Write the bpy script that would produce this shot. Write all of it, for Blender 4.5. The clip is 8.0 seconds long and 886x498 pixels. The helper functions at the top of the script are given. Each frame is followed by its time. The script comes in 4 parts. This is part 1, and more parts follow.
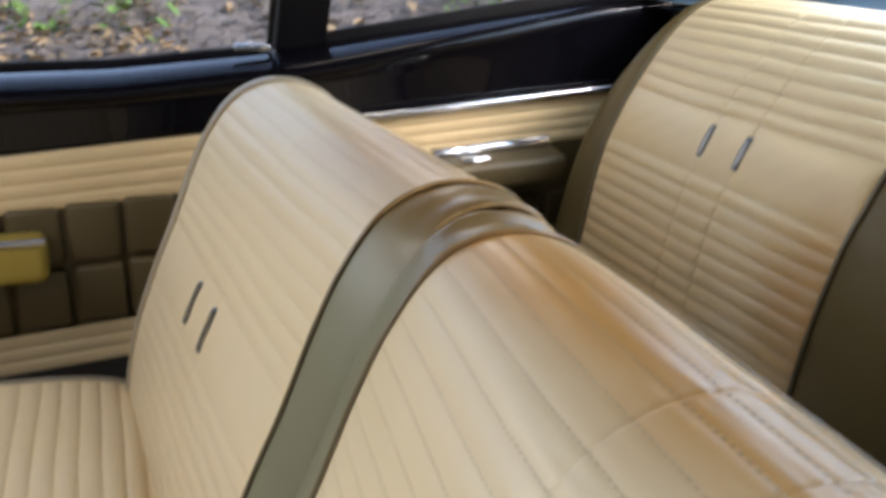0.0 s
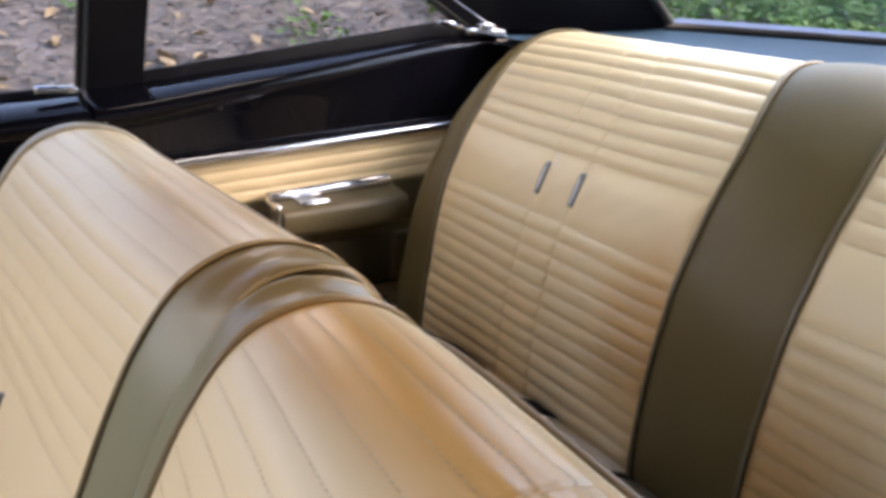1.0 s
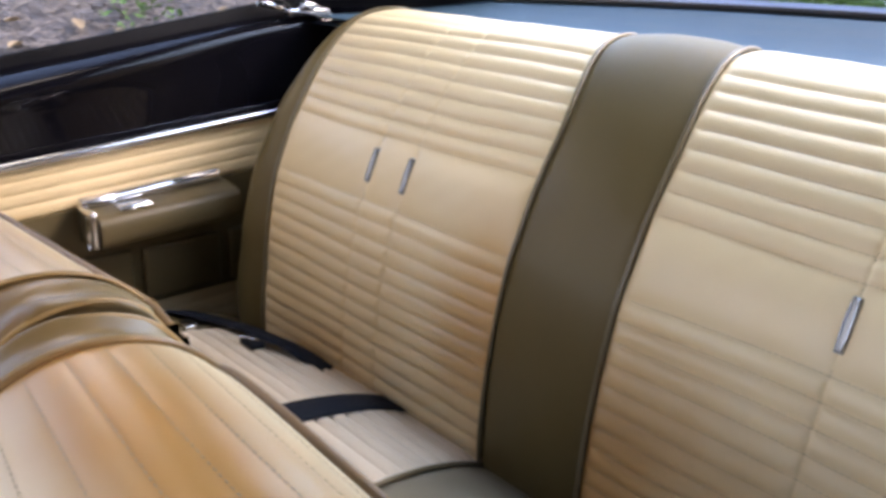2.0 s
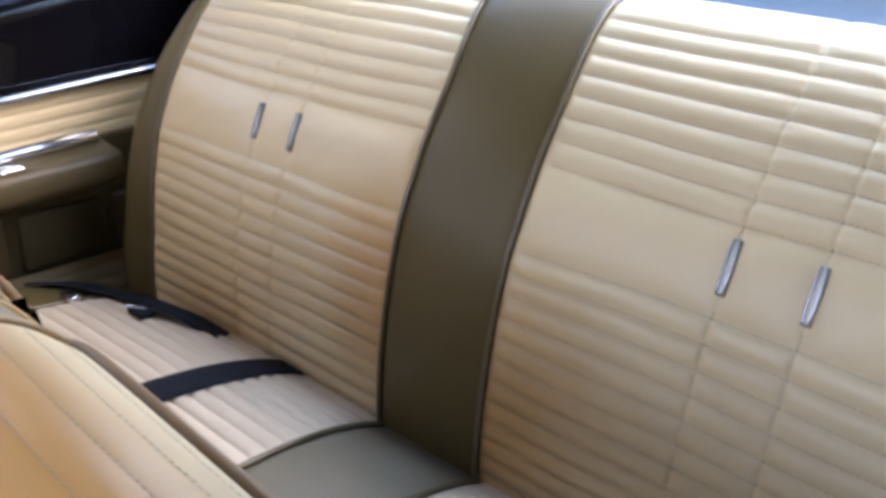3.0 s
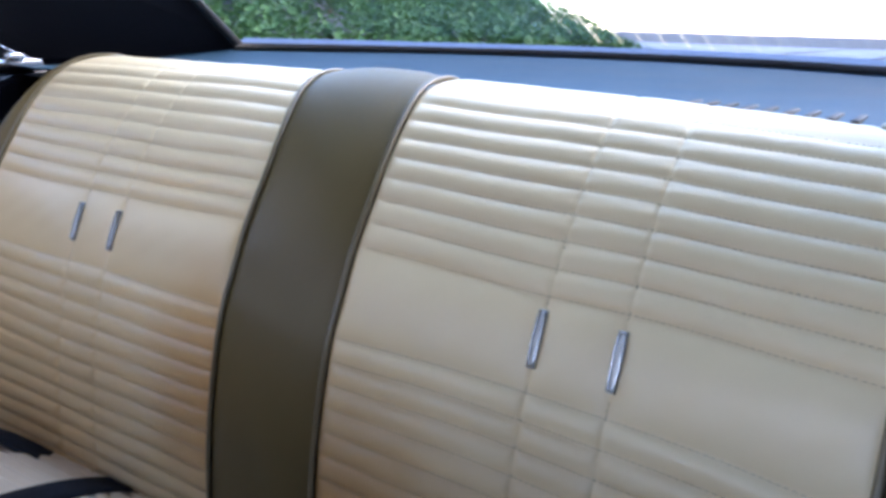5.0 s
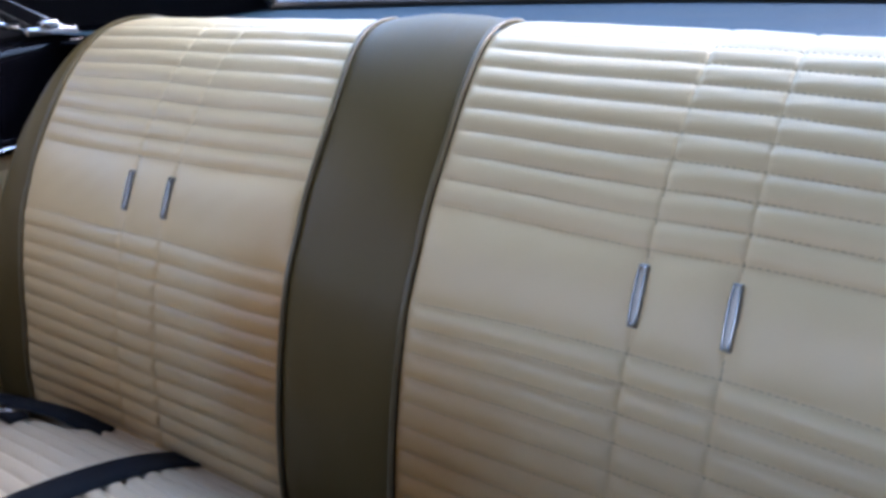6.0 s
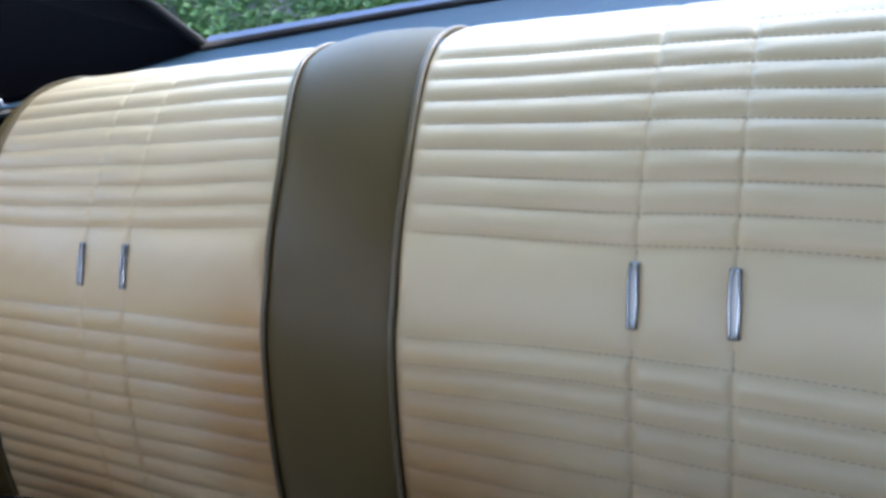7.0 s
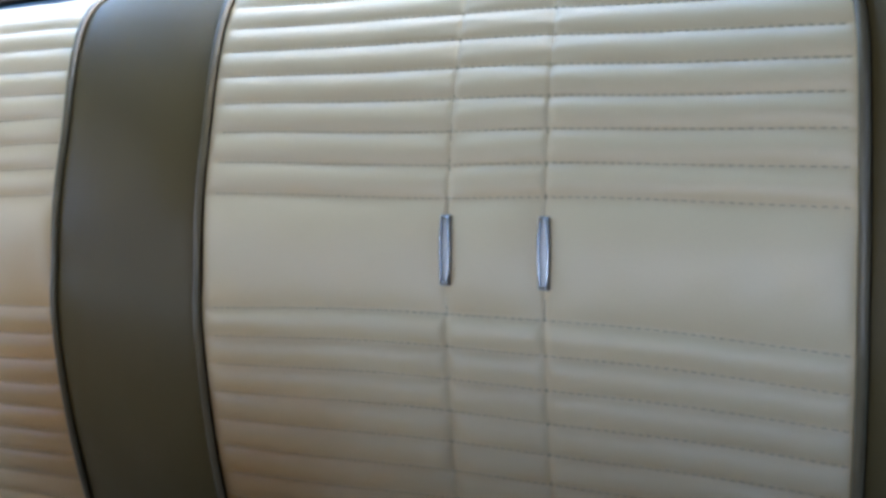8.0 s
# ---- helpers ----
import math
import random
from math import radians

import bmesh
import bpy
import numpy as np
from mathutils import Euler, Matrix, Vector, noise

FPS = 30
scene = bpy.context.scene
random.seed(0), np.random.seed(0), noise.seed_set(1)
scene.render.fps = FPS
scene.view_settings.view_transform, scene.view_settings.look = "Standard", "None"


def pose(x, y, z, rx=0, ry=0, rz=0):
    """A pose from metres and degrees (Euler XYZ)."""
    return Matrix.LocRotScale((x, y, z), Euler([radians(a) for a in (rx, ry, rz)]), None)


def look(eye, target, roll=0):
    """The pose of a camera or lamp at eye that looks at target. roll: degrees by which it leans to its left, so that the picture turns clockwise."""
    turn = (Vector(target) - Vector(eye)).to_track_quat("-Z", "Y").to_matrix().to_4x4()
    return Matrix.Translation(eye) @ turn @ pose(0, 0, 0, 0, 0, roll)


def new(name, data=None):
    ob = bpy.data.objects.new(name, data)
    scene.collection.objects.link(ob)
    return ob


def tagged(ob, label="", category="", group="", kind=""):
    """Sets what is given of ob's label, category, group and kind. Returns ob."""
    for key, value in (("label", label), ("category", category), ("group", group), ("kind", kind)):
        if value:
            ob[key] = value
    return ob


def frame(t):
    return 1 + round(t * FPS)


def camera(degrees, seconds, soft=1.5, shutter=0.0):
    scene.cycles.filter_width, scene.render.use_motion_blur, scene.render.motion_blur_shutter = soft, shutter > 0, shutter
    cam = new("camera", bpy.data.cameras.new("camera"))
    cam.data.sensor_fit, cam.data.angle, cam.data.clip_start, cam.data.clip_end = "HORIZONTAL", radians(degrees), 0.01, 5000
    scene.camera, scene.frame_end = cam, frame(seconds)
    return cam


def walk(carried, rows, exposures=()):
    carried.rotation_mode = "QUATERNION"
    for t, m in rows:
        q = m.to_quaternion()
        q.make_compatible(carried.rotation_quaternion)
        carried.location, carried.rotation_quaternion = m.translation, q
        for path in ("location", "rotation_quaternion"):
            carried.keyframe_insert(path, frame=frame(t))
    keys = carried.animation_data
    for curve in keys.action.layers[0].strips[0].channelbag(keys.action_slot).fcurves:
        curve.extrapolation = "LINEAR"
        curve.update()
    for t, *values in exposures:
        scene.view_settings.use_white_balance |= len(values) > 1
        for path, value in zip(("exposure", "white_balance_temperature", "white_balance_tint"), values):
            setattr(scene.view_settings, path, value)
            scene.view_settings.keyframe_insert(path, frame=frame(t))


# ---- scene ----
cam = camera(58.2, 8.0, soft=3.5, shutter=0.45)
PATH = [
    (0, (-0.7358, -0.4879, 1.0744), (0.0014, 1.2215, 0.3432), 3.18),
    (0.2, (-0.7249, -0.4837, 1.0777), (0.0745, 1.2234, 0.4094), 2.68),
    (0.5, (-0.7049, -0.4620, 1.0762), (0.2001, 1.2057, 0.4440), 4.42),
    (0.8, (-0.6891, -0.4523, 1.0778), (0.3030, 1.1581, 0.4281), 4.21),
    (1, (-0.6800, -0.4530, 1.0807), (0.3639, 1.1266, 0.4362), 3.76),
    (1.3, (-0.6605, -0.4506, 1.0881), (0.4719, 1.0544, 0.4154), 2.81),
    (1.5, (-0.6464, -0.4478, 1.0915), (0.5308, 1.0219, 0.4174), 2.81),
    (1.7, (-0.6310, -0.4440, 1.0926), (0.5953, 0.9798, 0.4080), 2.60),
    (2.8, (-0.5940, -0.4466, 1.0872), (0.7962, 0.7854, 0.3458), 2.24),
    (3, (-0.5828, -0.4486, 1.0849), (0.8238, 0.7362, 0.2988), 2.52),
    (3.3, (-0.5730, -0.4484, 1.0839), (0.8758, 0.6744, 0.2837), 2.18),
    (3.5, (-0.5702, -0.4576, 1.0856), (0.9013, 0.6187, 0.2633), 1.32),
    (3.8, (-0.5587, -0.4712, 1.0883), (0.9551, 0.5202, 0.2366), 1.20),
    (4, (-0.5488, -0.4859, 1.0865), (0.9771, 0.5009, 0.2511), 1.05),
    (4.2, (-0.5377, -0.4960, 1.0822), (1.0044, 0.4932, 0.2802), 1.31),
    (4.4, (-0.5273, -0.5014, 1.0728), (1.0472, 0.4656, 0.3076), 1.67),
    (4.5, (-0.5258, -0.5045, 1.0710), (1.0855, 0.4639, 0.3884), 1.54),
    (4.7, (-0.5255, -0.5050, 1.0702), (1.1151, 0.4912, 0.5081), 1.39),
    (5.8, (-0.5205, -0.4578, 1.0538), (1.0124, 0.6854, 0.4679), 0.14),
    (6, (-0.5161, -0.4413, 1.0492), (1.0405, 0.6460, 0.4207), -1.03),
    (6.2, (-0.5127, -0.4266, 1.0483), (1.0184, 0.6815, 0.3942), -3.33),
    (6.5, (-0.5072, -0.4151, 1.0555), (1.0203, 0.6601, 0.3407), -7.08),
    (6.6, (-0.5041, -0.4123, 1.0557), (1.0698, 0.6119, 0.3674), -6.89),
    (6.7, (-0.5015, -0.4121, 1.0558), (1.0783, 0.5963, 0.3580), -7.50),
    (6.8, (-0.4977, -0.4123, 1.0556), (1.0879, 0.5968, 0.3719), -8.47),
    (7, (-0.4903, -0.4178, 1.0553), (1.1123, 0.6041, 0.4328), -9.53),
    (7.1, (-0.4870, -0.4198, 1.0530), (1.1384, 0.5660, 0.4312), -8.73),
    (7.2, (-0.4839, -0.4202, 1.0497), (1.1730, 0.5060, 0.4200), -7.79),
    (7.4, (-0.4787, -0.4181, 1.0424), (1.2147, 0.4083, 0.3719), -5.72),
    (7.5, (-0.4761, -0.4184, 1.0394), (1.2363, 0.2995, 0.2962), -6.45),
    (7.6, (-0.4739, -0.4199, 1.0370), (1.2479, 0.2640, 0.2836), -6.37),
    (7.8, (-0.4691, -0.4258, 1.0336), (1.2549, 0.2491, 0.2771), -7.87),
    (8, (-0.4590, -0.4318, 1.0308), (1.2692, 0.2566, 0.2962), -8.04),
]
walk(cam, [(t, look(eye, target, roll)) for t, eye, target, roll in PATH], exposures=[(0.0, 2.54, 8250, 17), (0.5, 2.64, 8500, 22), (1.0, 2.72, 8250, 24), (1.5, 2.82, 8050, 25), (3.0, 2.82, 7250, 25), (3.5, 2.78, 6600, 22.5), (4.0, 2.77, 6450, 23), (4.5, 2.70, 6250, 22), (6.0, 2.35, 6350, 21.5), (6.5, 2.48, 6500, 22), (7.0, 2.56, 6350, 17), (7.5, 2.47, 6550, 21), (8.0, 2.46, 6350, 16.5)])

# ---- world and light ----
world = bpy.data.worlds.new("overcast")
scene.world = world
world.use_nodes = True
wn = world.node_tree.nodes
sky = wn.new("ShaderNodeTexSky")
sky.sky_type = "NISHITA"
sky.sun_disc = False
sky.sun_elevation = radians(38)
sky.sun_rotation = radians(128)
sky.air_density, sky.dust_density, sky.ozone_density = 1.0, 0.3, 3.5
wn["Background"].inputs["Strength"].default_value = 0.14
world.node_tree.links.new(sky.outputs["Color"], wn["Background"].inputs["Color"])
sun = new("sun", bpy.data.lights.new("sun", "SUN"))
sun.data.energy, sun.data.angle, sun.data.color = 0.5, radians(25), (1.0, 0.96, 0.90)
sun.matrix_world = look((2.84, -2.22, 3.0), (0, 0, 0))


# daylight through the upper part of the rear glass
pane_light = new("rear_window_daylight", bpy.data.lights.new("rear_window_daylight", "AREA"))
pane_light.data.shape, pane_light.data.size, pane_light.data.size_y = "RECTANGLE", 1.0, 0.40
pane_light.data.energy, pane_light.data.color = 0.93, (0.40, 0.66, 1.0)
pane_light.matrix_world = look((0.22, 0.0, 1.28), (-0.06, 0.0, 0.80))

# daylight through the windscreen
screen_light = new("windscreen_daylight", bpy.data.lights.new("windscreen_daylight", "AREA"))
screen_light.data.shape, screen_light.data.size, screen_light.data.size_y = "RECTANGLE", 1.10, 0.38
screen_light.data.energy, screen_light.data.color = 0.66, (1.0, 0.97, 0.86)
screen_light.matrix_world = look((-1.30, 0.0, 1.12), (-0.75, 0.0, 0.70))


# daylight through the passenger's quarter window
quarter_light = new("quarter_window_daylight", bpy.data.lights.new("quarter_window_daylight", "AREA"))
quarter_light.data.shape, quarter_light.data.size, quarter_light.data.size_y = "RECTANGLE", 0.44, 0.16
quarter_light.data.energy, quarter_light.data.color = 0.16, (0.92, 0.96, 1.0)
quarter_light.matrix_world = look((-0.25, 0.62, 1.235), (-0.06, 0.22, 0.62))


# ---- materials ----
def material(name, base, rough=0.5, metal=0.0, vary=0.12, scale=6.0, grain=120.0, bump=0.15, warm=None, warm_scale=2.5, dist=0.001, spec=0.5, light_tints=(), light_tint_colour=(0.4, 0.2, 0.08)):
    """A procedural surface: colour varied at two scales, uneven roughness and fine relief."""
    m = bpy.data.materials.new(name)
    m.use_nodes = True
    nt = m.node_tree
    b = nt.nodes["Principled BSDF"]
    tc = nt.nodes.new("ShaderNodeTexCoord")
    big, fine = nt.nodes.new("ShaderNodeTexNoise"), nt.nodes.new("ShaderNodeTexNoise")
    big.inputs["Scale"].default_value, big.inputs["Detail"].default_value = scale, 4
    fine.inputs["Scale"].default_value, fine.inputs["Detail"].default_value = grain, 3
    for n in (big, fine):
        nt.links.new(tc.outputs["Object"], n.inputs["Vector"])
    ramp = nt.nodes.new("ShaderNodeValToRGB")
    lo = [c * (1 - vary) for c in base]
    hi = [min(1, c * (1 + vary * 0.7)) for c in base]
    ramp.color_ramp.elements[0].position, ramp.color_ramp.elements[1].position = 0.3, 0.7
    ramp.color_ramp.elements[0].color, ramp.color_ramp.elements[1].color = (*lo, 1), (*hi, 1)
    mixv = nt.nodes.new("ShaderNodeMath")
    mixv.operation = "MULTIPLY_ADD"
    mixv.inputs[1].default_value = 0.25
    nt.links.new(fine.outputs["Fac"], mixv.inputs[0])
    sub = nt.nodes.new("ShaderNodeMath")
    sub.operation = "MULTIPLY"
    sub.inputs[1].default_value = 0.75
    nt.links.new(big.outputs["Fac"], sub.inputs[0])
    nt.links.new(sub.outputs[0], mixv.inputs[2])
    nt.links.new(mixv.outputs[0], ramp.inputs["Fac"])
    colour = ramp.outputs["Color"]
    if warm:
        patch = nt.nodes.new("ShaderNodeTexNoise")
        patch.inputs["Scale"].default_value, patch.inputs["Detail"].default_value = warm_scale, 2
        nt.links.new(tc.outputs["Object"], patch.inputs["Vector"])
        amount = nt.nodes.new("ShaderNodeMapRange")
        amount.inputs["From Min"].default_value, amount.inputs["From Max"].default_value = 0.45, 0.75
        nt.links.new(patch.outputs["Fac"], amount.inputs["Value"])
        mx = nt.nodes.new("ShaderNodeMix")
        mx.data_type = "RGBA"
        nt.links.new(amount.outputs["Result"], mx.inputs["Factor"])
        nt.links.new(colour, mx.inputs["A"])
        mx.inputs["B"].default_value = (*warm, 1)
        colour = mx.outputs["Result"]
    # Soft colour patches that imitate warm light, reflection or shade.
    for centre, radius, strength in light_tints:
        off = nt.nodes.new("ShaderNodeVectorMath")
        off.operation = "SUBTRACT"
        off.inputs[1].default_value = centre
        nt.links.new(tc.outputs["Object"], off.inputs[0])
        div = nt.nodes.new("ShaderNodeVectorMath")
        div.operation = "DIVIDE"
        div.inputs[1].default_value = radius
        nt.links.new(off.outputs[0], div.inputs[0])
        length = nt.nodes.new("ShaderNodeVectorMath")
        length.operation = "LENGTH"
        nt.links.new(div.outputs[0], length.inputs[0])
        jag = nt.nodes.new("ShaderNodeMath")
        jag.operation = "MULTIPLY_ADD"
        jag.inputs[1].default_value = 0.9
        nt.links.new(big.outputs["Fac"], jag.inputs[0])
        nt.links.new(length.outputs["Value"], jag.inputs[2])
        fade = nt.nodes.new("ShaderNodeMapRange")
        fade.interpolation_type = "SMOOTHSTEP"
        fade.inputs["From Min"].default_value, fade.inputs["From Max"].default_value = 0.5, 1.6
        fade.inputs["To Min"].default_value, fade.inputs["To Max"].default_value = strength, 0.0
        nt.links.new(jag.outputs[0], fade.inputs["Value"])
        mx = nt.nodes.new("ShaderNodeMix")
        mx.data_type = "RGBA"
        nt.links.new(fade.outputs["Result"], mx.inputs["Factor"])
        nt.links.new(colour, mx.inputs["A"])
        mx.inputs["B"].default_value = (*light_tint_colour, 1)
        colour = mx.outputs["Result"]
    nt.links.new(colour, b.inputs["Base Color"])
    rr = nt.nodes.new("ShaderNodeMapRange")
    rr.inputs["To Min"].default_value, rr.inputs["To Max"].default_value = max(0.02, rough * 0.85), min(1, rough * 1.15)
    nt.links.new(big.outputs["Fac"], rr.inputs["Value"])
    nt.links.new(rr.outputs["Result"], b.inputs["Roughness"])
    b.inputs["Metallic"].default_value = metal
    b.inputs["Specular IOR Level"].default_value = spec
    if bump:
        bp = nt.nodes.new("ShaderNodeBump")
        bp.inputs["Strength"].default_value, bp.inputs["Distance"].default_value = bump, dist
        nt.links.new(fine.outputs["Fac"], bp.inputs["Height"])
        nt.links.new(bp.outputs["Normal"], b.inputs["Normal"])
    return m


def glass_material(name):
    m = bpy.data.materials.new(name)
    m.use_nodes = True
    b = m.node_tree.nodes["Principled BSDF"]
    b.inputs["Base Color"].default_value = (0.96, 0.965, 0.962, 1)
    b.inputs["Transmission Weight"].default_value, b.inputs["Roughness"].default_value, b.inputs["IOR"].default_value = 1.0, 0.0, 1.45
    return m


CREAM = material("cream_vinyl", (0.725, 0.579, 0.350), 0.36, vary=0.05, scale=5, grain=700, bump=0.12, warm=(0.68, 0.515, 0.29))
# Brown patches paint shade and warm bounce into the rear cream, mostly low down.
CREAM_REAR = material("shade_tinted_cream_vinyl", (0.725, 0.579, 0.350), 0.36, vary=0.05, scale=5, grain=700, bump=0.12, warm=(0.68, 0.515, 0.29),
                      light_tints=[((-0.15, 0.085, 0.285), (0.3, 0.11, 0.15), 0.8), ((-0.13, -0.07, 0.17), (0.3, 0.17, 0.20), 0.95), ((-0.13, -0.32, 0.12), (0.3, 0.28, 0.18), 0.60), ((-0.13, 0.38, 0.10), (0.3, 0.16, 0.10), 0.6)], light_tint_colour=(0.52, 0.29, 0.10))
# Warm highlights along both front crests are painted into these creams as orange patches.
CREAM_DRIVER = material("crest_glow_cream_vinyl", (0.712, 0.586, 0.372), 0.36, vary=0.05, scale=5, grain=700, bump=0.12, warm=(0.675, 0.53, 0.32),
                        light_tints=[((0.295, 0.05, 0.662), (0.070, 0.5, 0.054), 1.0)], light_tint_colour=(0.60, 0.285, 0.07))
CREAM_PASSENGER = material("faint_crest_glow_cream_vinyl", (0.712, 0.586, 0.372), 0.36, vary=0.05, scale=5, grain=700, bump=0.12, warm=(0.675, 0.53, 0.32),
                           light_tints=[((0.30, -0.16, 0.650), (0.08, 0.24, 0.06), 0.85)], light_tint_colour=(0.54, 0.31, 0.13))
CREAM_TRIM = material("cream_trim_vinyl", (0.66, 0.52, 0.31), 0.42, vary=0.08, scale=5, grain=700, bump=0.12)
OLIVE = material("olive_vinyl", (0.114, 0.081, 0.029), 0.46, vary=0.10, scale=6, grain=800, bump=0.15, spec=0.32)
# Lit copy of the olive: sheen in its base, warm reflection at the crest.
OLIVE_FRONT = material("lit_olive_vinyl", (0.208, 0.206, 0.130), 0.34, vary=0.10, scale=6, grain=800, bump=0.15, spec=0.38,
                       light_tints=[((0.30, 0.0, 0.665), (0.11, 0.7, 0.075), 0.85)], light_tint_colour=(0.26, 0.128, 0.03))
# Paler copy of the olive with the upward-facing strip's sky light in its colour.
OLIVE_SKY_LIT = material("sky_lit_olive_vinyl", (0.205, 0.182, 0.132), 0.32, vary=0.10, scale=6, grain=800, bump=0.15, spec=0.45)
OLIVE_TRIM = material("olive_trim_vinyl", (0.092, 0.068, 0.030), 0.45, vary=0.12, scale=8, grain=600, bump=0.2)
PIPING = material("olive_piping", (0.15, 0.118, 0.066), 0.34, vary=0.15, scale=20, grain=500, bump=0.1)
# Tan of the lit crest is painted into the front piping.
PIPING_FRONT = material("crest_lit_olive_piping", (0.15, 0.118, 0.066), 0.34, vary=0.15, scale=20, grain=500, bump=0.1,
                        light_tints=[((0.30, 0.0, 0.665), (0.12, 0.7, 0.085), 1.0)], light_tint_colour=(0.36, 0.19, 0.06))
PIPING_BROWN = material("brown_piping", (0.22, 0.12, 0.045), 0.42, vary=0.2, scale=20, grain=500, bump=0.1)
PIPING_CREAM = material("tan_welt", (0.42, 0.26, 0.10), 0.42, vary=0.15, scale=20, grain=500, bump=0.1)
THREAD_FRONT = material("tan_thread", (0.50, 0.39, 0.25), 0.8, vary=0.2, scale=60, grain=900, bump=0.2)
# Cooler copy of the cream; blue light on the cushion is put into its base.
CREAM_SEAT = material("blue_lit_cream_vinyl", (0.69, 0.59, 0.45), 0.42, vary=0.06, scale=5, grain=700, bump=0.12, warm=(0.62, 0.50, 0.36))
THREAD_REAR = material("brown_thread", (0.39, 0.31, 0.215), 0.8, vary=0.2, scale=60, grain=900, bump=0.2)
THREAD = material("grey_thread", (0.22, 0.18, 0.13), 0.8, vary=0.2, scale=60, grain=900, bump=0.2)
TAUPE = material("taupe_vinyl", (0.34, 0.29, 0.21), 0.42, vary=0.08, scale=8, grain=600, bump=0.15)
GOLD = material("gold_vinyl", (0.36, 0.27, 0.055), 0.40, vary=0.1, scale=8, grain=600, bump=0.15)
SHELL = material("brown_shell", (0.13, 0.08, 0.032), 0.5, vary=0.12, scale=8, grain=500, bump=0.2)
CHROME = material("chrome", (0.62, 0.63, 0.65), 0.20, metal=1.0, vary=0.04, scale=15, grain=300, bump=0.03)
BLACK_PAINT = material("black_paint", (0.004, 0.004, 0.006), 0.07, vary=0.2, scale=4, grain=200, bump=0.004, spec=0.3)
BLACK_VINYL = material("black_vinyl", (0.007, 0.007, 0.009), 0.5, vary=0.2, scale=8, grain=400, bump=0.25, spec=0.1)
# The sky's pale blue reflection on the window sill is put into this base.
SILL = material("sill_metal", (0.30, 0.34, 0.40), 0.35, metal=0.6, vary=0.1, scale=15, grain=300, bump=0.05)
PAVING = material("pale_concrete", (0.42, 0.43, 0.45), 0.85, vary=0.12, scale=0.8, grain=12, bump=0.3, dist=0.01)
SHELF = material("shelf_board", (0.030, 0.079, 0.128), 0.7, vary=0.15, scale=9, grain=350, bump=0.3, spec=0.25)
RUBBER = material("black_rubber", (0.012, 0.012, 0.012), 0.6, vary=0.2, scale=12, grain=200, bump=0.2)
CARPET = material("dark_carpet", (0.014, 0.012, 0.011), 0.95, vary=0.35, scale=20, grain=500, bump=0.8, dist=0.003)
WEBBING = material("black_webbing", (0.008, 0.011, 0.018), 0.8, vary=0.2, scale=30, grain=900, bump=0.5, spec=0.2)
SOIL = material("leaf_litter_soil", (0.170, 0.150, 0.140), 0.95, vary=0.5, scale=3.5, grain=28, bump=0.6, dist=0.03)
LEAF = material("dry_leaf", (0.43, 0.29, 0.15), 0.75, vary=0.4, scale=9, grain=60, bump=0.2)
LITTER = material("grey_litter", (0.25, 0.215, 0.195), 0.9, vary=0.4, scale=7, grain=60, bump=0.2)
TWIG = material("dry_twig", (0.25, 0.21, 0.175), 0.9, vary=0.4, scale=9, grain=60, bump=0.2)
GREEN = material("green_leaf", (0.13, 0.26, 0.045), 0.6, vary=0.35, scale=8, grain=60, bump=0.2)
BEZEL = material("dark_clip_edge", (0.19, 0.19, 0.195), 0.3, metal=0.7, vary=0.1, scale=40, grain=400, bump=0.05)
RIM = material("clip_chrome", (0.66, 0.66, 0.66), 0.12, metal=1.0, vary=0.08, scale=40, grain=400, bump=0.05)
CLIP = material("satin_clip", (0.66, 0.67, 0.66), 0.38, metal=0.1, vary=0.08, scale=40, grain=400, bump=0.05)
GLASS = glass_material("window_glass")


# ---- mesh helpers ----
BASE = {}


def thing(name, base, label, category, group="", kind=""):
    ob = new(name)
    ob.empty_display_size = 0.05
    ob.location = base
    BASE[ob.name] = Vector(base)
    return tagged(ob, label, category, group, kind)


def mesh_data(name, geo, material_, off=(0, 0, 0), smooth=True):
    verts, faces = geo
    me = bpy.data.meshes.new(name)
    me.from_pydata([tuple(np.asarray(v, float) - np.asarray(off, float)) for v in verts], [], [tuple(int(i) for i in f) for f in faces])
    me.materials.append(material_)
    if smooth:
        me.polygons.foreach_set("use_smooth", [True] * len(me.polygons))
    me.update()
    return me


def part(name, geo, material_, parent, label="", smooth=True):
    """One mesh object under a thing or under one of its parts."""
    base = BASE[parent.name]
    ob = new(name, mesh_data(name, geo, material_, base, smooth))
    ob.parent = parent
    BASE[ob.name] = base
    return tagged(ob, label)


def single(name, geo, material_, label="", category="", kind="", smooth=True):
    return tagged(new(name, mesh_data(name, geo, material_, (0, 0, 0), smooth)), label, category, "", kind)


def grid(p):
    """Faces over an array of points (rows, columns, 3)."""
    nu, nv = p.shape[:2]
    i = np.arange(nu * nv).reshape(nu, nv)
    f = np.stack([i[:-1, :-1], i[1:, :-1], i[1:, 1:], i[:-1, 1:]], -1).reshape(-1, 4)
    return p.reshape(-1, 3), f


def join(*geos):
    vs, fs, n = [], [], 0
    for v, f in geos:
        vs += [tuple(a) for a in v]
        fs += [tuple(int(i) + n for i in q) for q in f]
        n += len(v)
    return vs, fs


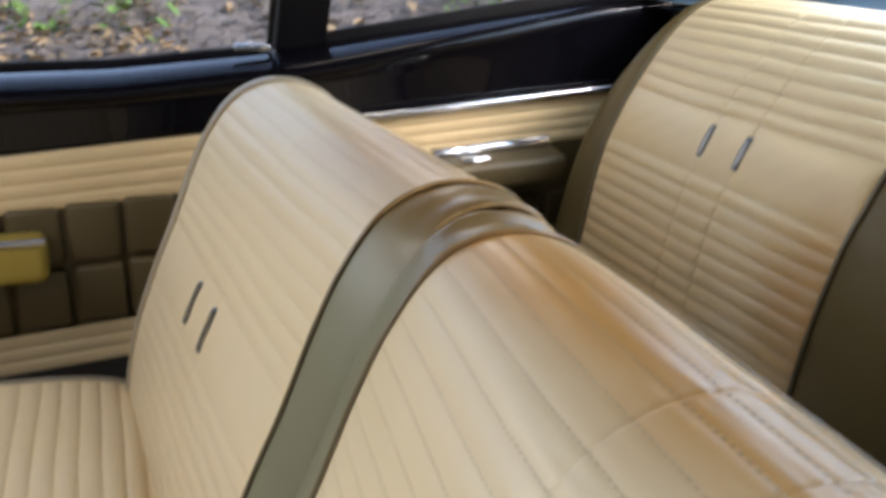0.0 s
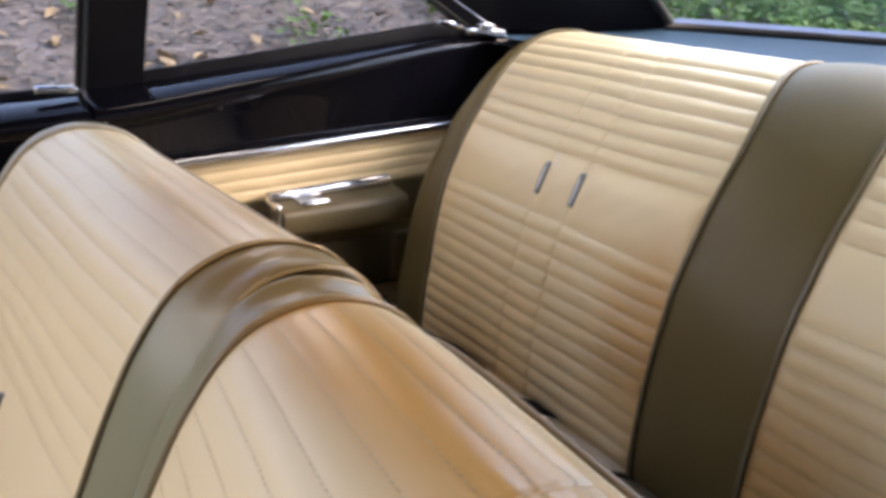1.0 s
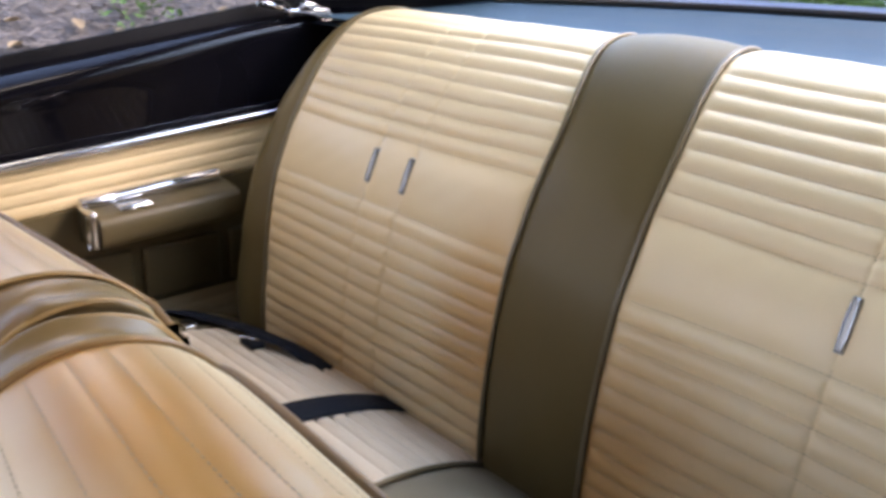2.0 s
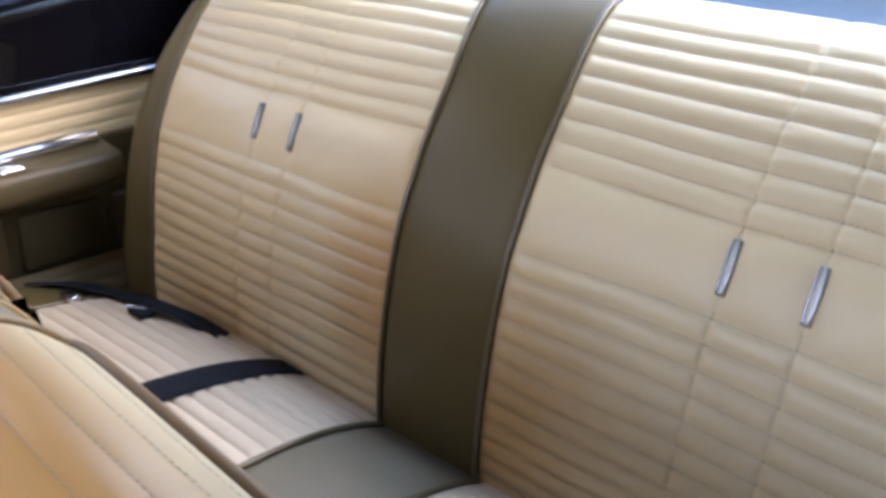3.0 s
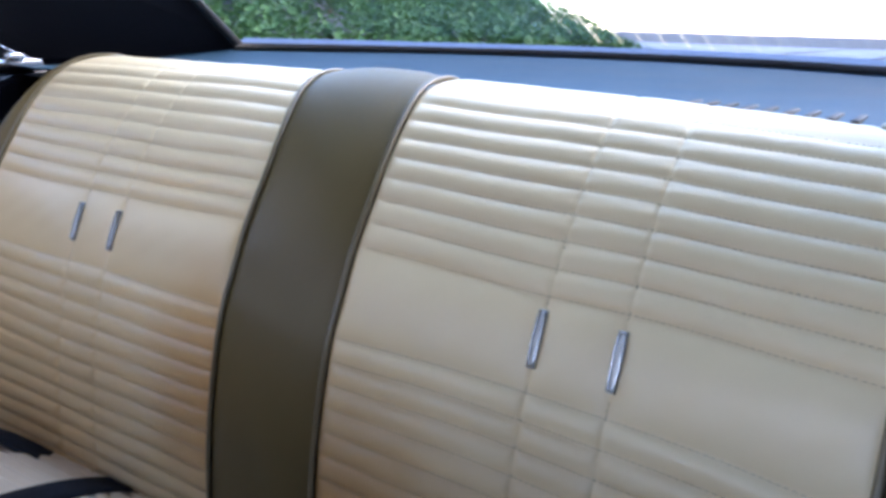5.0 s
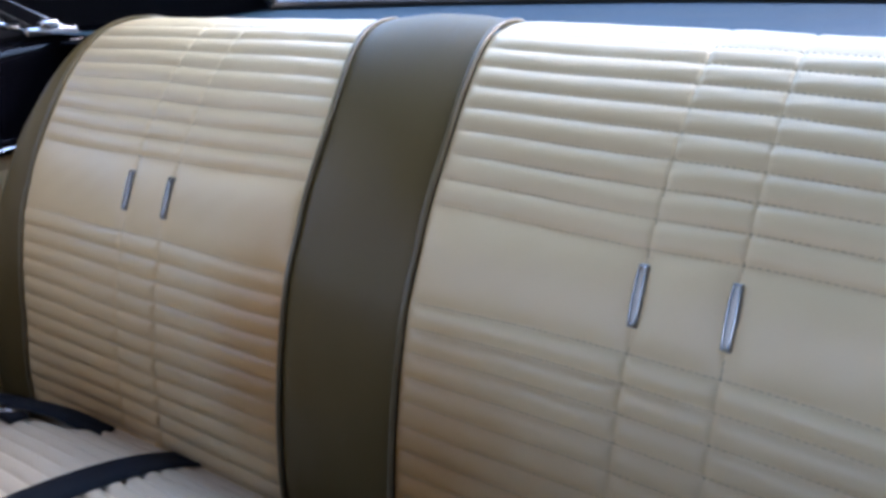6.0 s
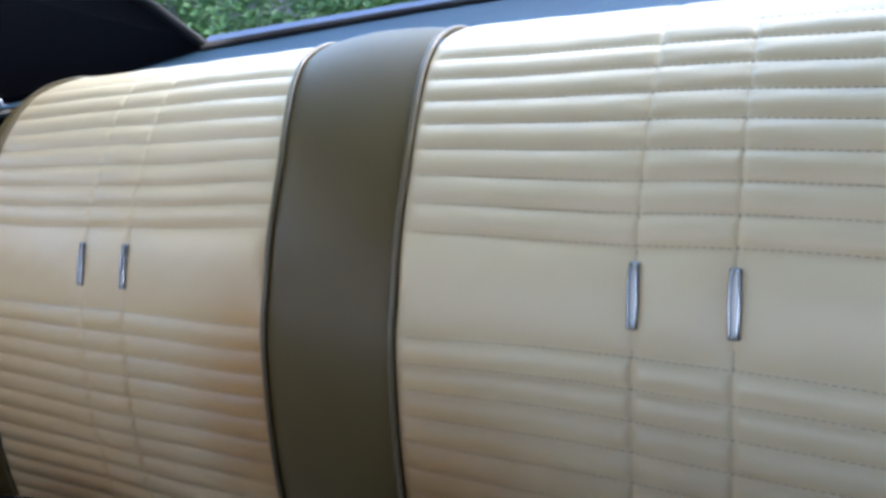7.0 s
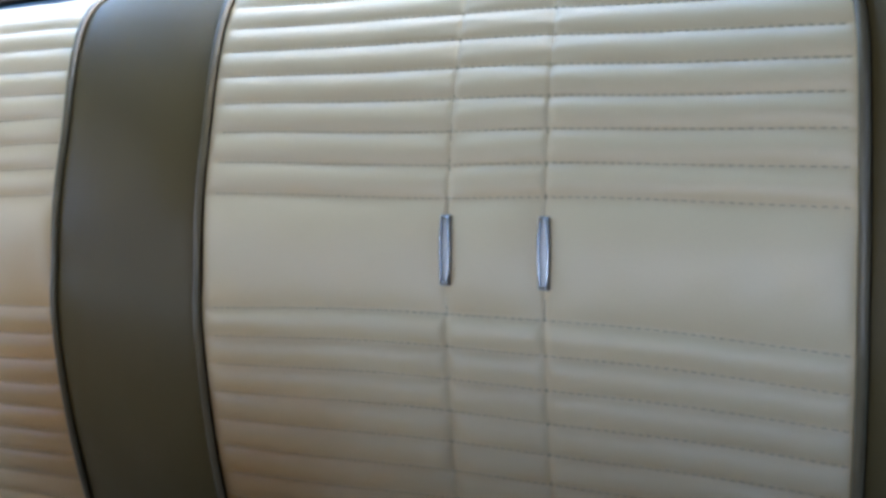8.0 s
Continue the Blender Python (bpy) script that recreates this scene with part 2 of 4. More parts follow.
def box(x0, x1, y0, y1, z0, z1, bevel=0.0, segments=2):
    bm = bmesh.new()
    bmesh.ops.create_cube(bm, size=1)
    for v in bm.verts:
        v.co = ((x0 + x1) / 2 + v.co.x * (x1 - x0), (y0 + y1) / 2 + v.co.y * (y1 - y0), (z0 + z1) / 2 + v.co.z * (z1 - z0))
    if bevel:
        bmesh.ops.bevel(bm, geom=bm.edges[:], offset=bevel, segments=segments, profile=0.5, affect="EDGES")
    bm.verts.index_update()
    out = [tuple(v.co) for v in bm.verts], [tuple(v.index for v in f.verts) for f in bm.faces]
    bm.free()
    return out


def outward(geo):
    """The same closed shape with all faces turned outwards."""
    bm = bmesh.new()
    vs = [bm.verts.new(tuple(v)) for v in geo[0]]
    for f in geo[1]:
        bm.faces.new([vs[i] for i in f])
    bmesh.ops.remove_doubles(bm, verts=bm.verts[:], dist=1e-6)
    bmesh.ops.recalc_face_normals(bm, faces=bm.faces[:])
    bm.verts.index_update()
    out = [tuple(v.co) for v in bm.verts], [tuple(v.index for v in f.verts) for f in bm.faces]
    bm.free()
    return out


def prism(outline, thick, axis):
    """A slab: a flat outline of 3D points, thickened along a vector."""
    n = len(outline)
    a = [tuple(p) for p in outline]
    b = [tuple(np.asarray(p, float) + np.asarray(axis, float) * thick) for p in outline]
    return a + b, [tuple(range(n)), tuple(range(2 * n - 1, n - 1, -1))] + [(i, (i + 1) % n, n + (i + 1) % n, n + i) for i in range(n)]


def tube(points, r, sides=8):
    p = np.asarray(points, float)
    t = np.gradient(p, axis=0)
    t /= np.linalg.norm(t, axis=1)[:, None] + 1e-12
    ref = np.array([0, 1, 0.01]) if abs(t[:, 1]).mean() < 0.7 else np.array([0.01, 0, 1])
    u = np.cross(t, ref)
    u /= np.linalg.norm(u, axis=1)[:, None] + 1e-12
    w = np.cross(t, u)
    a = np.linspace(0, 2 * math.pi, sides, endpoint=False)
    rr = np.broadcast_to(np.asarray(r, float), (len(p),))
    q = p[:, None] + rr[:, None, None] * (np.cos(a)[None, :, None] * u[:, None] + np.sin(a)[None, :, None] * w[:, None])
    n = len(p)
    idx = np.arange(n * sides).reshape(n, sides)
    f = [(idx[i, j], idx[i + 1, j], idx[i + 1, (j + 1) % sides], idx[i, (j + 1) % sides]) for i in range(n - 1) for j in range(sides)]
    f += [tuple(idx[0][::-1]), tuple(idx[-1])]
    return q.reshape(-1, 3), f


def spline(points, step=0.002):
    """A smooth line through 2D points, evenly stepped: its points, normals and lengths."""
    p = np.asarray(points, float)
    p = np.vstack([2 * p[0] - p[1], p, 2 * p[-1] - p[-2]])
    out = []
    for i in range(1, len(p) - 2):
        k = np.linspace(0, 1, 40, endpoint=False)[:, None]
        a, b, c, d = p[i - 1], p[i], p[i + 1], p[i + 2]
        out.append(0.5 * (2 * b + (c - a) * k + (2 * a - 5 * b + 4 * c - d) * k ** 2 + (3 * b - a - 3 * c + d) * k ** 3))
    q = np.vstack(out + [p[-2:-1]])
    s = np.concatenate([[0], np.cumsum(np.linalg.norm(np.diff(q, axis=0), axis=1))])
    return q, s


class Cover:
    """A seat cover: a side profile (x, z) carried across the car, with a sideways sweep."""

    def __init__(self, profile, sweep, side, warp=None, sag=None):
        self.q, self.s = spline(profile)
        self.side, self.sweep, self.warp, self.sag = side, sweep, warp, sag
        t = np.gradient(self.q, self.s, axis=0)
        t /= np.linalg.norm(t, axis=1)[:, None]
        self.n = side * np.stack([t[:, 1], -t[:, 0]], 1)

    def at(self, s, y, d=0.0):
        """Points of the cover at length s and width y, raised by d."""
        s, y, d = np.broadcast_arrays(np.asarray(s, float), np.asarray(y, float), np.asarray(d, float))
        x = np.interp(s, self.s, self.q[:, 0])
        z = np.interp(s, self.s, self.q[:, 1])
        nx, nz = np.interp(s, self.s, self.n[:, 0]), np.interp(s, self.s, self.n[:, 1])
        if self.warp:
            y = self.warp(y, s)
        if self.sag:
            z = z - self.sag(y, s)
        return np.stack([x + self.sweep(y, s) + nx * d, y, z + nz * d], -1)

    def length_at(self, z):
        """The length at which the profile first reaches a height."""
        for i in range(len(self.q) - 1):
            if (self.q[i, 1] - z) * (self.q[i + 1, 1] - z) <= 0:
                return self.s[i]
        return self.s[-1]


def pillow(f, power=0.55):
    return np.clip(4 * f * (1 - f), 0, 1) ** power


def wrinkle(a, b, k=0.0):
    """A slow unevenness for sewn covers."""
    return 0.5 * np.sin(7.3 * a + 3.1 * b + k) + 0.3 * np.sin(17.9 * a - 11.3 * b + 2 * k) + 0.2 * np.sin(41.0 * b + 23.0 * a)


def wander(s, y):
    """The small sideways drift of a sewn line."""
    return 0.0011 * np.sin(11.0 * y + 31.0 * s) + 0.0006 * np.sin(29.0 * y - 17.0 * s)


def sewn(cover, s, y):
    """Where a line sewn at s really runs: the rear band is a little narrower on the driver's side."""
    s = s + wander(s, y)
    if cover is not REAR:
        return s
    out = np.clip((-y - 0.07) / 0.18, 0, 1)
    up = np.clip((s - S_L) / (S_U - S_L), 0, 1)
    return s - 0.0055 * out * up + 0.0045 * (1 - up) * np.clip((-y - 0.04) / 0.03, 0, 1)


def pleats(cover, valleys, heights, y0, y1, seams, seed=0.0, power=0.6, sink=1.0):
    """A sewn panel with rounded pleats between the valleys, and sunk upright seams."""
    valleys = np.asarray(valleys)
    ss = np.concatenate([np.linspace(a, b, 12 if b - a < 0.04 else 30, endpoint=False) for a, b in zip(valleys[:-1], valleys[1:])] + [valleys[-1:]])
    ya, yb = min(y0, y1), max(y0, y1)
    ys = set(np.linspace(ya, yb, 56))
    for e in (ya, yb, *seams):
        for k in (-0.016, -0.011, -0.007, -0.004, -0.002, -0.0008, 0, 0.0008, 0.002, 0.004, 0.007, 0.011, 0.016):
            if ya <= e + k <= yb:
                ys.add(e + k)
    ys = np.array(sorted(ys))
    S, Y = np.meshgrid(ss, ys, indexing="ij")
    k = np.clip(np.searchsorted(valleys, S, side="right") - 1, 0, len(valleys) - 2)
    f = (S - valleys[k]) / (valleys[k + 1] - valleys[k])
    h = np.asarray(heights)[k]
    uneven = 1 + 0.16 * wrinkle(6 * Y + k * 0.9, 4 * S, seed)
    d = h * np.where(h < 0.0033, pillow(f, 1.0), pillow(f, power if len(seams) == 0 else max(power, 0.8))) * uneven
    for e in (ya, yb):
        d = d * (1 - np.exp(-np.abs(Y - e) / 0.006))
    for e in seams:
        wide = np.where(h > 0.0055, 0.58, 0.12) * sink * np.exp(-((Y - e) / 0.013) ** 2)
        d = d * (1 - wide) * (1 - np.where(S > 0.50, 0.40, 0.62) * sink * np.exp(-((Y - e) / 0.0032) ** 2)) - 0.0009 * sink * np.exp(-((Y - e) / 0.0010) ** 2)
    for e in seams:
        d = d + 0.00022 * np.exp(-(np.abs(Y - e) / 0.020) ** 2) * np.sin(2 * math.pi * f * 2.0 + 40 * Y + k)
    return grid(cover.at(sewn(cover, S, Y), Y, d))


def dashes(cover, path, pitch=0.0052, length=0.0030, width=0.0006, high=0.0004):
    """Sewing thread along lines of (s, y, d) points on a cover."""
    vs, fs = [], []
    for line in path:
        line = np.array(line, float)
        line[:, 0] = sewn(cover, line[:, 0], line[:, 1])
        p = cover.at(line[:, 0], line[:, 1], line[:, 2])
        run = np.concatenate([[0], np.cumsum(np.linalg.norm(np.diff(p, axis=0), axis=1))])
        up = cover.at(line[:, 0], line[:, 1], line[:, 2] + 0.001) - p
        up /= np.linalg.norm(up, axis=1)[:, None]
        for a in np.arange(pitch / 2, run[-1] - length, pitch):
            A = np.array([np.interp(a, run, p[:, i]) for i in range(3)])
            B = np.array([np.interp(a + length, run, p[:, i]) for i in range(3)])
            n = np.array([np.interp(a, run, up[:, i]) for i in range(3)])
            w = np.cross(B - A, n)
            w = w / (np.linalg.norm(w) + 1e-12) * width / 2
            o = len(vs)
            vs += [A - w, A + w, B + w, B - w, A - w * 0.6 + n * high, A + w * 0.6 + n * high, B + w * 0.6 + n * high, B - w * 0.6 + n * high]
            fs += [(o + 4, o + 5, o + 6, o + 7), (o, o + 1, o + 5, o + 4), (o + 1, o + 2, o + 6, o + 5), (o + 2, o + 3, o + 7, o + 6), (o + 3, o, o + 4, o + 7)]
    return vs, fs


def strip(cover, s0, s1, y0, y1, bulge, n=14, drop=0.0, power=0.45):
    ss = np.linspace(s0, s1, max(12, int((s1 - s0) / 0.006)))
    t = np.linspace(0, 1, n)
    t = 0.5 - 0.5 * np.cos(math.pi * t)
    S, T = np.meshgrid(ss, t, indexing="ij")
    Y = y0 + (y1 - y0) * T
    d = bulge * pillow(T, power) * (1 + 0.08 * wrinkle(3 * S, 9 * Y)) - drop
    return grid(cover.at(S, Y, d))


def clip_outline(s0, s1, y, k):
    """The bowed outline of a trim clip: lengths and widths along the cover."""
    v = np.linspace(0, 1, 15)
    half = k * (0.0024 + 0.0010 * np.sin(math.pi * v))
    a, b = s0 + (s1 - s0) * (0.5 - 0.5 * k) * 0.25, s1 - (s1 - s0) * (0.5 - 0.5 * k) * 0.25
    run = a + (b - a) * v
    return run, half


def trim_clip(cover, s0, s1, y, parent):
    """A slim bowed clip: sloping flanks up to a polished rim round a sunk inset plate."""
    def ring(k, grow, d):
        run, half = clip_outline(s0 - grow, s1 + grow, y, k)
        half = half + grow
        s = np.concatenate([run, run[::-1], run[:1]])
        across = np.concatenate([y - half, (y + half)[::-1], (y - half)[:1]])
        return cover.at(s, across, d)
    flank = grid(np.stack([ring(1.0, 0.0015, -0.0006), ring(1.0, 0.0012, 0.0026), ring(1.0, 0.0007, 0.0046), ring(1.0, 0.0001, 0.0053)]))
    rim = part("trim_clip", flank, BEZEL, parent, "slim chrome trim clip with a dark edge")
    part("rim", tube(ring(1.0, -0.0004, 0.0053), 0.0007, 8), RIM, rim, "bright chrome rim")
    run, half = clip_outline(s0 + 0.0008, s1 - 0.0008, y, 0.86)
    u = np.linspace(-1, 1, 9)
    S, U = np.meshgrid(run, u, indexing="ij")
    H = np.broadcast_to(half[:, None], S.shape)
    plate = cover.at(S, y + H * U, 0.0037 + 0.0004 * (1 - U ** 2))
    low = cover.at(S, y + H * U * 1.05, 0.0005)
    walls = [grid(np.stack([plate[:, c], low[:, c]])) for c in (0, -1)] + [grid(np.stack([plate[r], low[r]])) for r in (0, -1)]
    part("inset", join(grid(plate), *walls), CLIP, rim, "pale satin inset")


# ---- rear seat back ----
EDGE = 0.515


def seam_pair(side):
    return (0.263, 0.331) if side > 0 else (-0.2565, -0.322)



def rear_sweep(y, s):
    """The bench curls forward at its ends, most at the top of the driver's end."""
    a = np.clip((np.abs(y) - 0.20) / 0.30, 0, 1.3)
    b = np.clip((np.abs(y) - 0.20) / 0.293, 0, 1.1)
    driver = -(0.0205 + 0.0335 * np.clip((s - 0.15) / 0.4, 0, 1.2) ** 2) * b ** 2
    return np.where(y < 0, driver, 0.004 * a ** 2 - 0.012 * a ** 2 * np.clip((0.20 - s) / 0.15, 0, 1))


def rear_sag(y, s):
    """The crest is a little lower towards the driver's end."""
    return 0.0065 * np.clip((-y - 0.08) / 0.25, 0, 1.4) * np.clip((s - 0.48) / 0.13, 0, 1)


def rear_warp(y, s):
    """The sewn edge: a little narrower low down, rounded at the top corners."""
    a, low = np.abs(y), np.clip((0.34 - s) / 0.30, 0, 1)
    top = np.clip((s - 0.52) / 0.125, 0, 0.98)
    edge = np.where(y > 0, 0.536 - 0.012 * low ** 1.5, 0.4935) - 0.05 * (1 - np.sqrt(1 - top ** 2))
    out = np.where(a > 0.33, np.sign(y) * (0.33 + (a - 0.33) * (edge - 0.33) / (EDGE - 0.33)), y)
    up = np.clip((s - 0.47) / 0.15, 0, 1)
    return out + np.interp(y, [-0.25, -0.06, 0.07, 0.25], [0, 0.008, 0.018, 0]) * up * up * (3 - 2 * up)


REAR = Cover([(-0.035, 0.46), (-0.052, 0.52), (-0.059, 0.58), (-0.057, 0.65), (-0.048, 0.72), (-0.032, 0.79), (-0.016, 0.828),
              (0.002, 0.868), (0.024, 0.905), (0.052, 0.945), (0.084, 0.980), (0.112, 1.002), (0.140, 1.012), (0.172, 1.012), (0.205, 0.998)], rear_sweep, -1, rear_warp, rear_sag)
S_U, S_L = REAR.length_at(0.877), REAR.length_at(0.798)
PITCH = 0.0215


def rear_valleys():
    low = [S_L - PITCH * i for i in range(1, 16) if S_L - PITCH * i > 0.0]
    high = [S_U + 0.0222 * i for i in range(1, 9)]
    v = np.array(sorted([0.0] + low + [S_L, S_U] + high + [REAR.s[-1]]))
    h = [0.0028 if a >= S_U - 0.001 else (0.0062 if b - a > 0.04 else 0.0044) for a, b in zip(v[:-1], v[1:])]
    return v, h


def build_rear_seat_back():
    back = thing("rear_bench", (0.10, 0, 0.46), "cream pleated vinyl backrest with an olive centre strip", "car seat")
    v, h = rear_valleys()
    for side in (1, -1):
        seams = seam_pair(side)
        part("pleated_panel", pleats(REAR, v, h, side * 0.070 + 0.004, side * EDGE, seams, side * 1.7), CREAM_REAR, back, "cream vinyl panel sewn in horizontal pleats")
        lines = []
        for s in v[1:-1]:
            ys = np.linspace(side * 0.074, side * (EDGE - 0.004), 60)
            lines.append(np.stack([np.full(60, s), ys, np.full(60, 0.0003)], 1))
        tagged(part("stitching", dashes(REAR, lines, width=0.0006), THREAD_REAR, back, "brown sewing thread"), kind="stuff")
        lines = []
        for e in seams:
            ss = np.linspace(0.03, REAR.s[-1], 160)
            keep = (ss < S_L + 0.024) | (ss > S_U - 0.018)
            for run in (ss[keep & (ss < S_L + 0.03)], ss[keep & (ss > S_L + 0.03)]):
                lines.append(np.stack([run, np.full(len(run), e), np.full(len(run), -0.0008)], 1))
        tagged(part("stitching", dashes(REAR, lines, pitch=0.0050, length=0.0036, width=0.0008), THREAD, back, "grey sewing thread"), kind="stuff")
        for e in seams:
            trim_clip(REAR, S_L + 0.0250, S_U - 0.0190, e, back)
        # bolster that rolls back round the end of the bench
        ss = np.linspace(0, REAR.s[-1], 90)
        a = np.linspace(0, 1, 22)
        S, A = np.meshgrid(ss, a, indexing="ij")
        p = REAR.at(S, np.full(S.shape, side * EDGE), 0)
        width = 0.122 - 0.082 * np.clip((S - 0.16) / 0.40, 0, 1)
        p[..., 1] += side * (0.004 + width * A)
        p[..., 0] += 0.06 * A ** 4 - 0.013 * np.sin(math.pi * np.clip(A * 1.1, 0, 1)) + 0.05 * A ** 2 * np.clip((S - 0.45) / 0.2, 0, 1)
        p[..., 2] -= 0.02 * A ** 2 * np.clip((S - 0.42) / 0.2, 0, 1)
        part("bolster", grid(p), OLIVE, back, "olive vinyl side bolster")
        ssp = np.linspace(0.0, REAR.s[-1], 120)
        part("piping", tube(REAR.at(ssp, side * EDGE, 0.0028), 0.0030), PIPING, back, "dark olive piping")
        part("piping", tube(REAR.at(ssp, side * 0.0675 + 0.004, 0.0034), 0.0027), PIPING, back, "dark olive piping")
    for e in (0.263, -0.2565):
        t = np.linspace(0, 1, 12)
        fold = REAR.at(0.075 + 0.045 * t, e + 0.010 * np.sin(2.2 * t), 0.0005 + 0.0035 * np.sin(math.pi * t))
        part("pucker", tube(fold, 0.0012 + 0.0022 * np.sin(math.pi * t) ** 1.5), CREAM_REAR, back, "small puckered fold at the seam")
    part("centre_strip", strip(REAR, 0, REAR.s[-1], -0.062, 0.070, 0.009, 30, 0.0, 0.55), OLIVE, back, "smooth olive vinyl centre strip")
    # backing board that gives the bench its thickness
    ys = np.linspace(-0.50, 0.50, 60)
    front = REAR.at(np.linspace(0, REAR.s[-1], 40)[:, None], ys[None, :], -0.010)
    rear = front.copy()
    rear[..., 0] = np.maximum(front[..., 0] + 0.07, 0.17)
    rear[..., 2] = np.minimum(front[..., 2], 0.99)
    g1, g2 = grid(front), grid(rear)
    top = grid(np.stack([front[-1], rear[-1]]))
    ends = [grid(np.stack([front[:, i], rear[:, i]])) for i in (0, -1)]
    part("backing", join(g1, g2, top, *ends), BLACK_VINYL, back, "black backing board")


# ---- rear seat cushion ----
def straight(y, s):
    """No sweep: the edge runs square across the car."""
    return 0.0 * y


def cushion_sag(y, s):
    return 0.016 * np.clip((np.abs(y) - 0.28) / 0.26, 0, 1.2) ** 1.5


CUSHION = Cover([(-0.02, 0.535), (-0.06, 0.555), (-0.10, 0.574), (-0.15, 0.590), (-0.21, 0.600), (-0.28, 0.603), (-0.35, 0.596), (-0.41, 0.580), (-0.445, 0.555),
                 (-0.455, 0.50), (-0.45, 0.42)], straight, 1, None, cushion_sag)


def build_rear_cushion():
    seat = thing("bench_cushion", (-0.24, 0, 0.40), "cream pleated vinyl rear bench cushion with an olive centre strip", "car seat")
    v = np.linspace(0, CUSHION.s[-1], int(CUSHION.s[-1] / 0.0195))
    h = [0.0058] * (len(v) - 1)
    for side in (1, -1):
        part("pleated_panel", pleats(CUSHION, v, h, side * 0.070, side * 0.535, (), side * 2.2), CREAM_SEAT, seat, "cream vinyl cushion sewn in pleats")
        ssp = np.linspace(0, CUSHION.s[-1], 100)
        part("piping", tube(CUSHION.at(ssp, side * 0.0675, 0.003), 0.0032), PIPING, seat, "dark olive piping")
        part("piping", tube(CUSHION.at(ssp, side * 0.537, 0.002), 0.0034), PIPING, seat, "dark olive piping")
        a = np.linspace(0, 1, 14)
        S, A = np.meshgrid(np.linspace(0, CUSHION.s[-1], 70), a, indexing="ij")
        p = CUSHION.at(S, np.full(S.shape, side * 0.538), 0)
        p[..., 1] += side * 0.135 * np.sin(A * math.pi / 2)
        p[..., 2] -= 0.05 * (1 - np.cos(A * math.pi / 2)) - 0.006 * np.sin(A * math.pi)
        part("bolster", grid(p), OLIVE, seat, "olive vinyl side bolster")
    part("centre_strip", strip(CUSHION, 0, CUSHION.s[-1], -0.065, 0.065, 0.005), OLIVE_SKY_LIT, seat, "smooth olive vinyl centre strip in a sky-lit tone")
    part("base", box(-0.43, 0.10, -0.66, 0.66, 0.22, 0.52, 0.02), BLACK_VINYL, seat, "black cushion base")


# ---- front seats ----
def front_sweep(y, s):
    a = np.clip((np.abs(y) - 0.05) / 0.51, 0, 1.2)
    k = 1 - np.where(y > 0, 0.12, 0.50) * np.clip((s - 0.42) / 0.14, 0, 1)
    return -0.050 * a ** 0.9 * k


def front_sag(y, s):
    """The crest dips towards the gap between the seats."""
    return np.where(y > 0, -0.004, 0.007) * np.exp(-(np.abs(y) / 0.070) ** 2) * np.clip((s - 0.50) / 0.10, 0, 1) \
        + 0.014 * np.exp(-(np.abs(y) / 0.040) ** 2) * np.clip((s - 0.585) / 0.045, 0, 1) ** 2


FRONT = Cover([(-0.708, 0.42), (-0.702, 0.50), (-0.684, 0.58), (-0.659, 0.65), (-0.631, 0.715), (-0.604, 0.785), (-0.580, 0.836), (-0.552, 0.874), (-0.519, 0.892),
               (-0.484, 0.894), (-0.450, 0.883), (-0.422, 0.860)], front_sweep, -1, None, front_sag)
F_OUT = 0.512


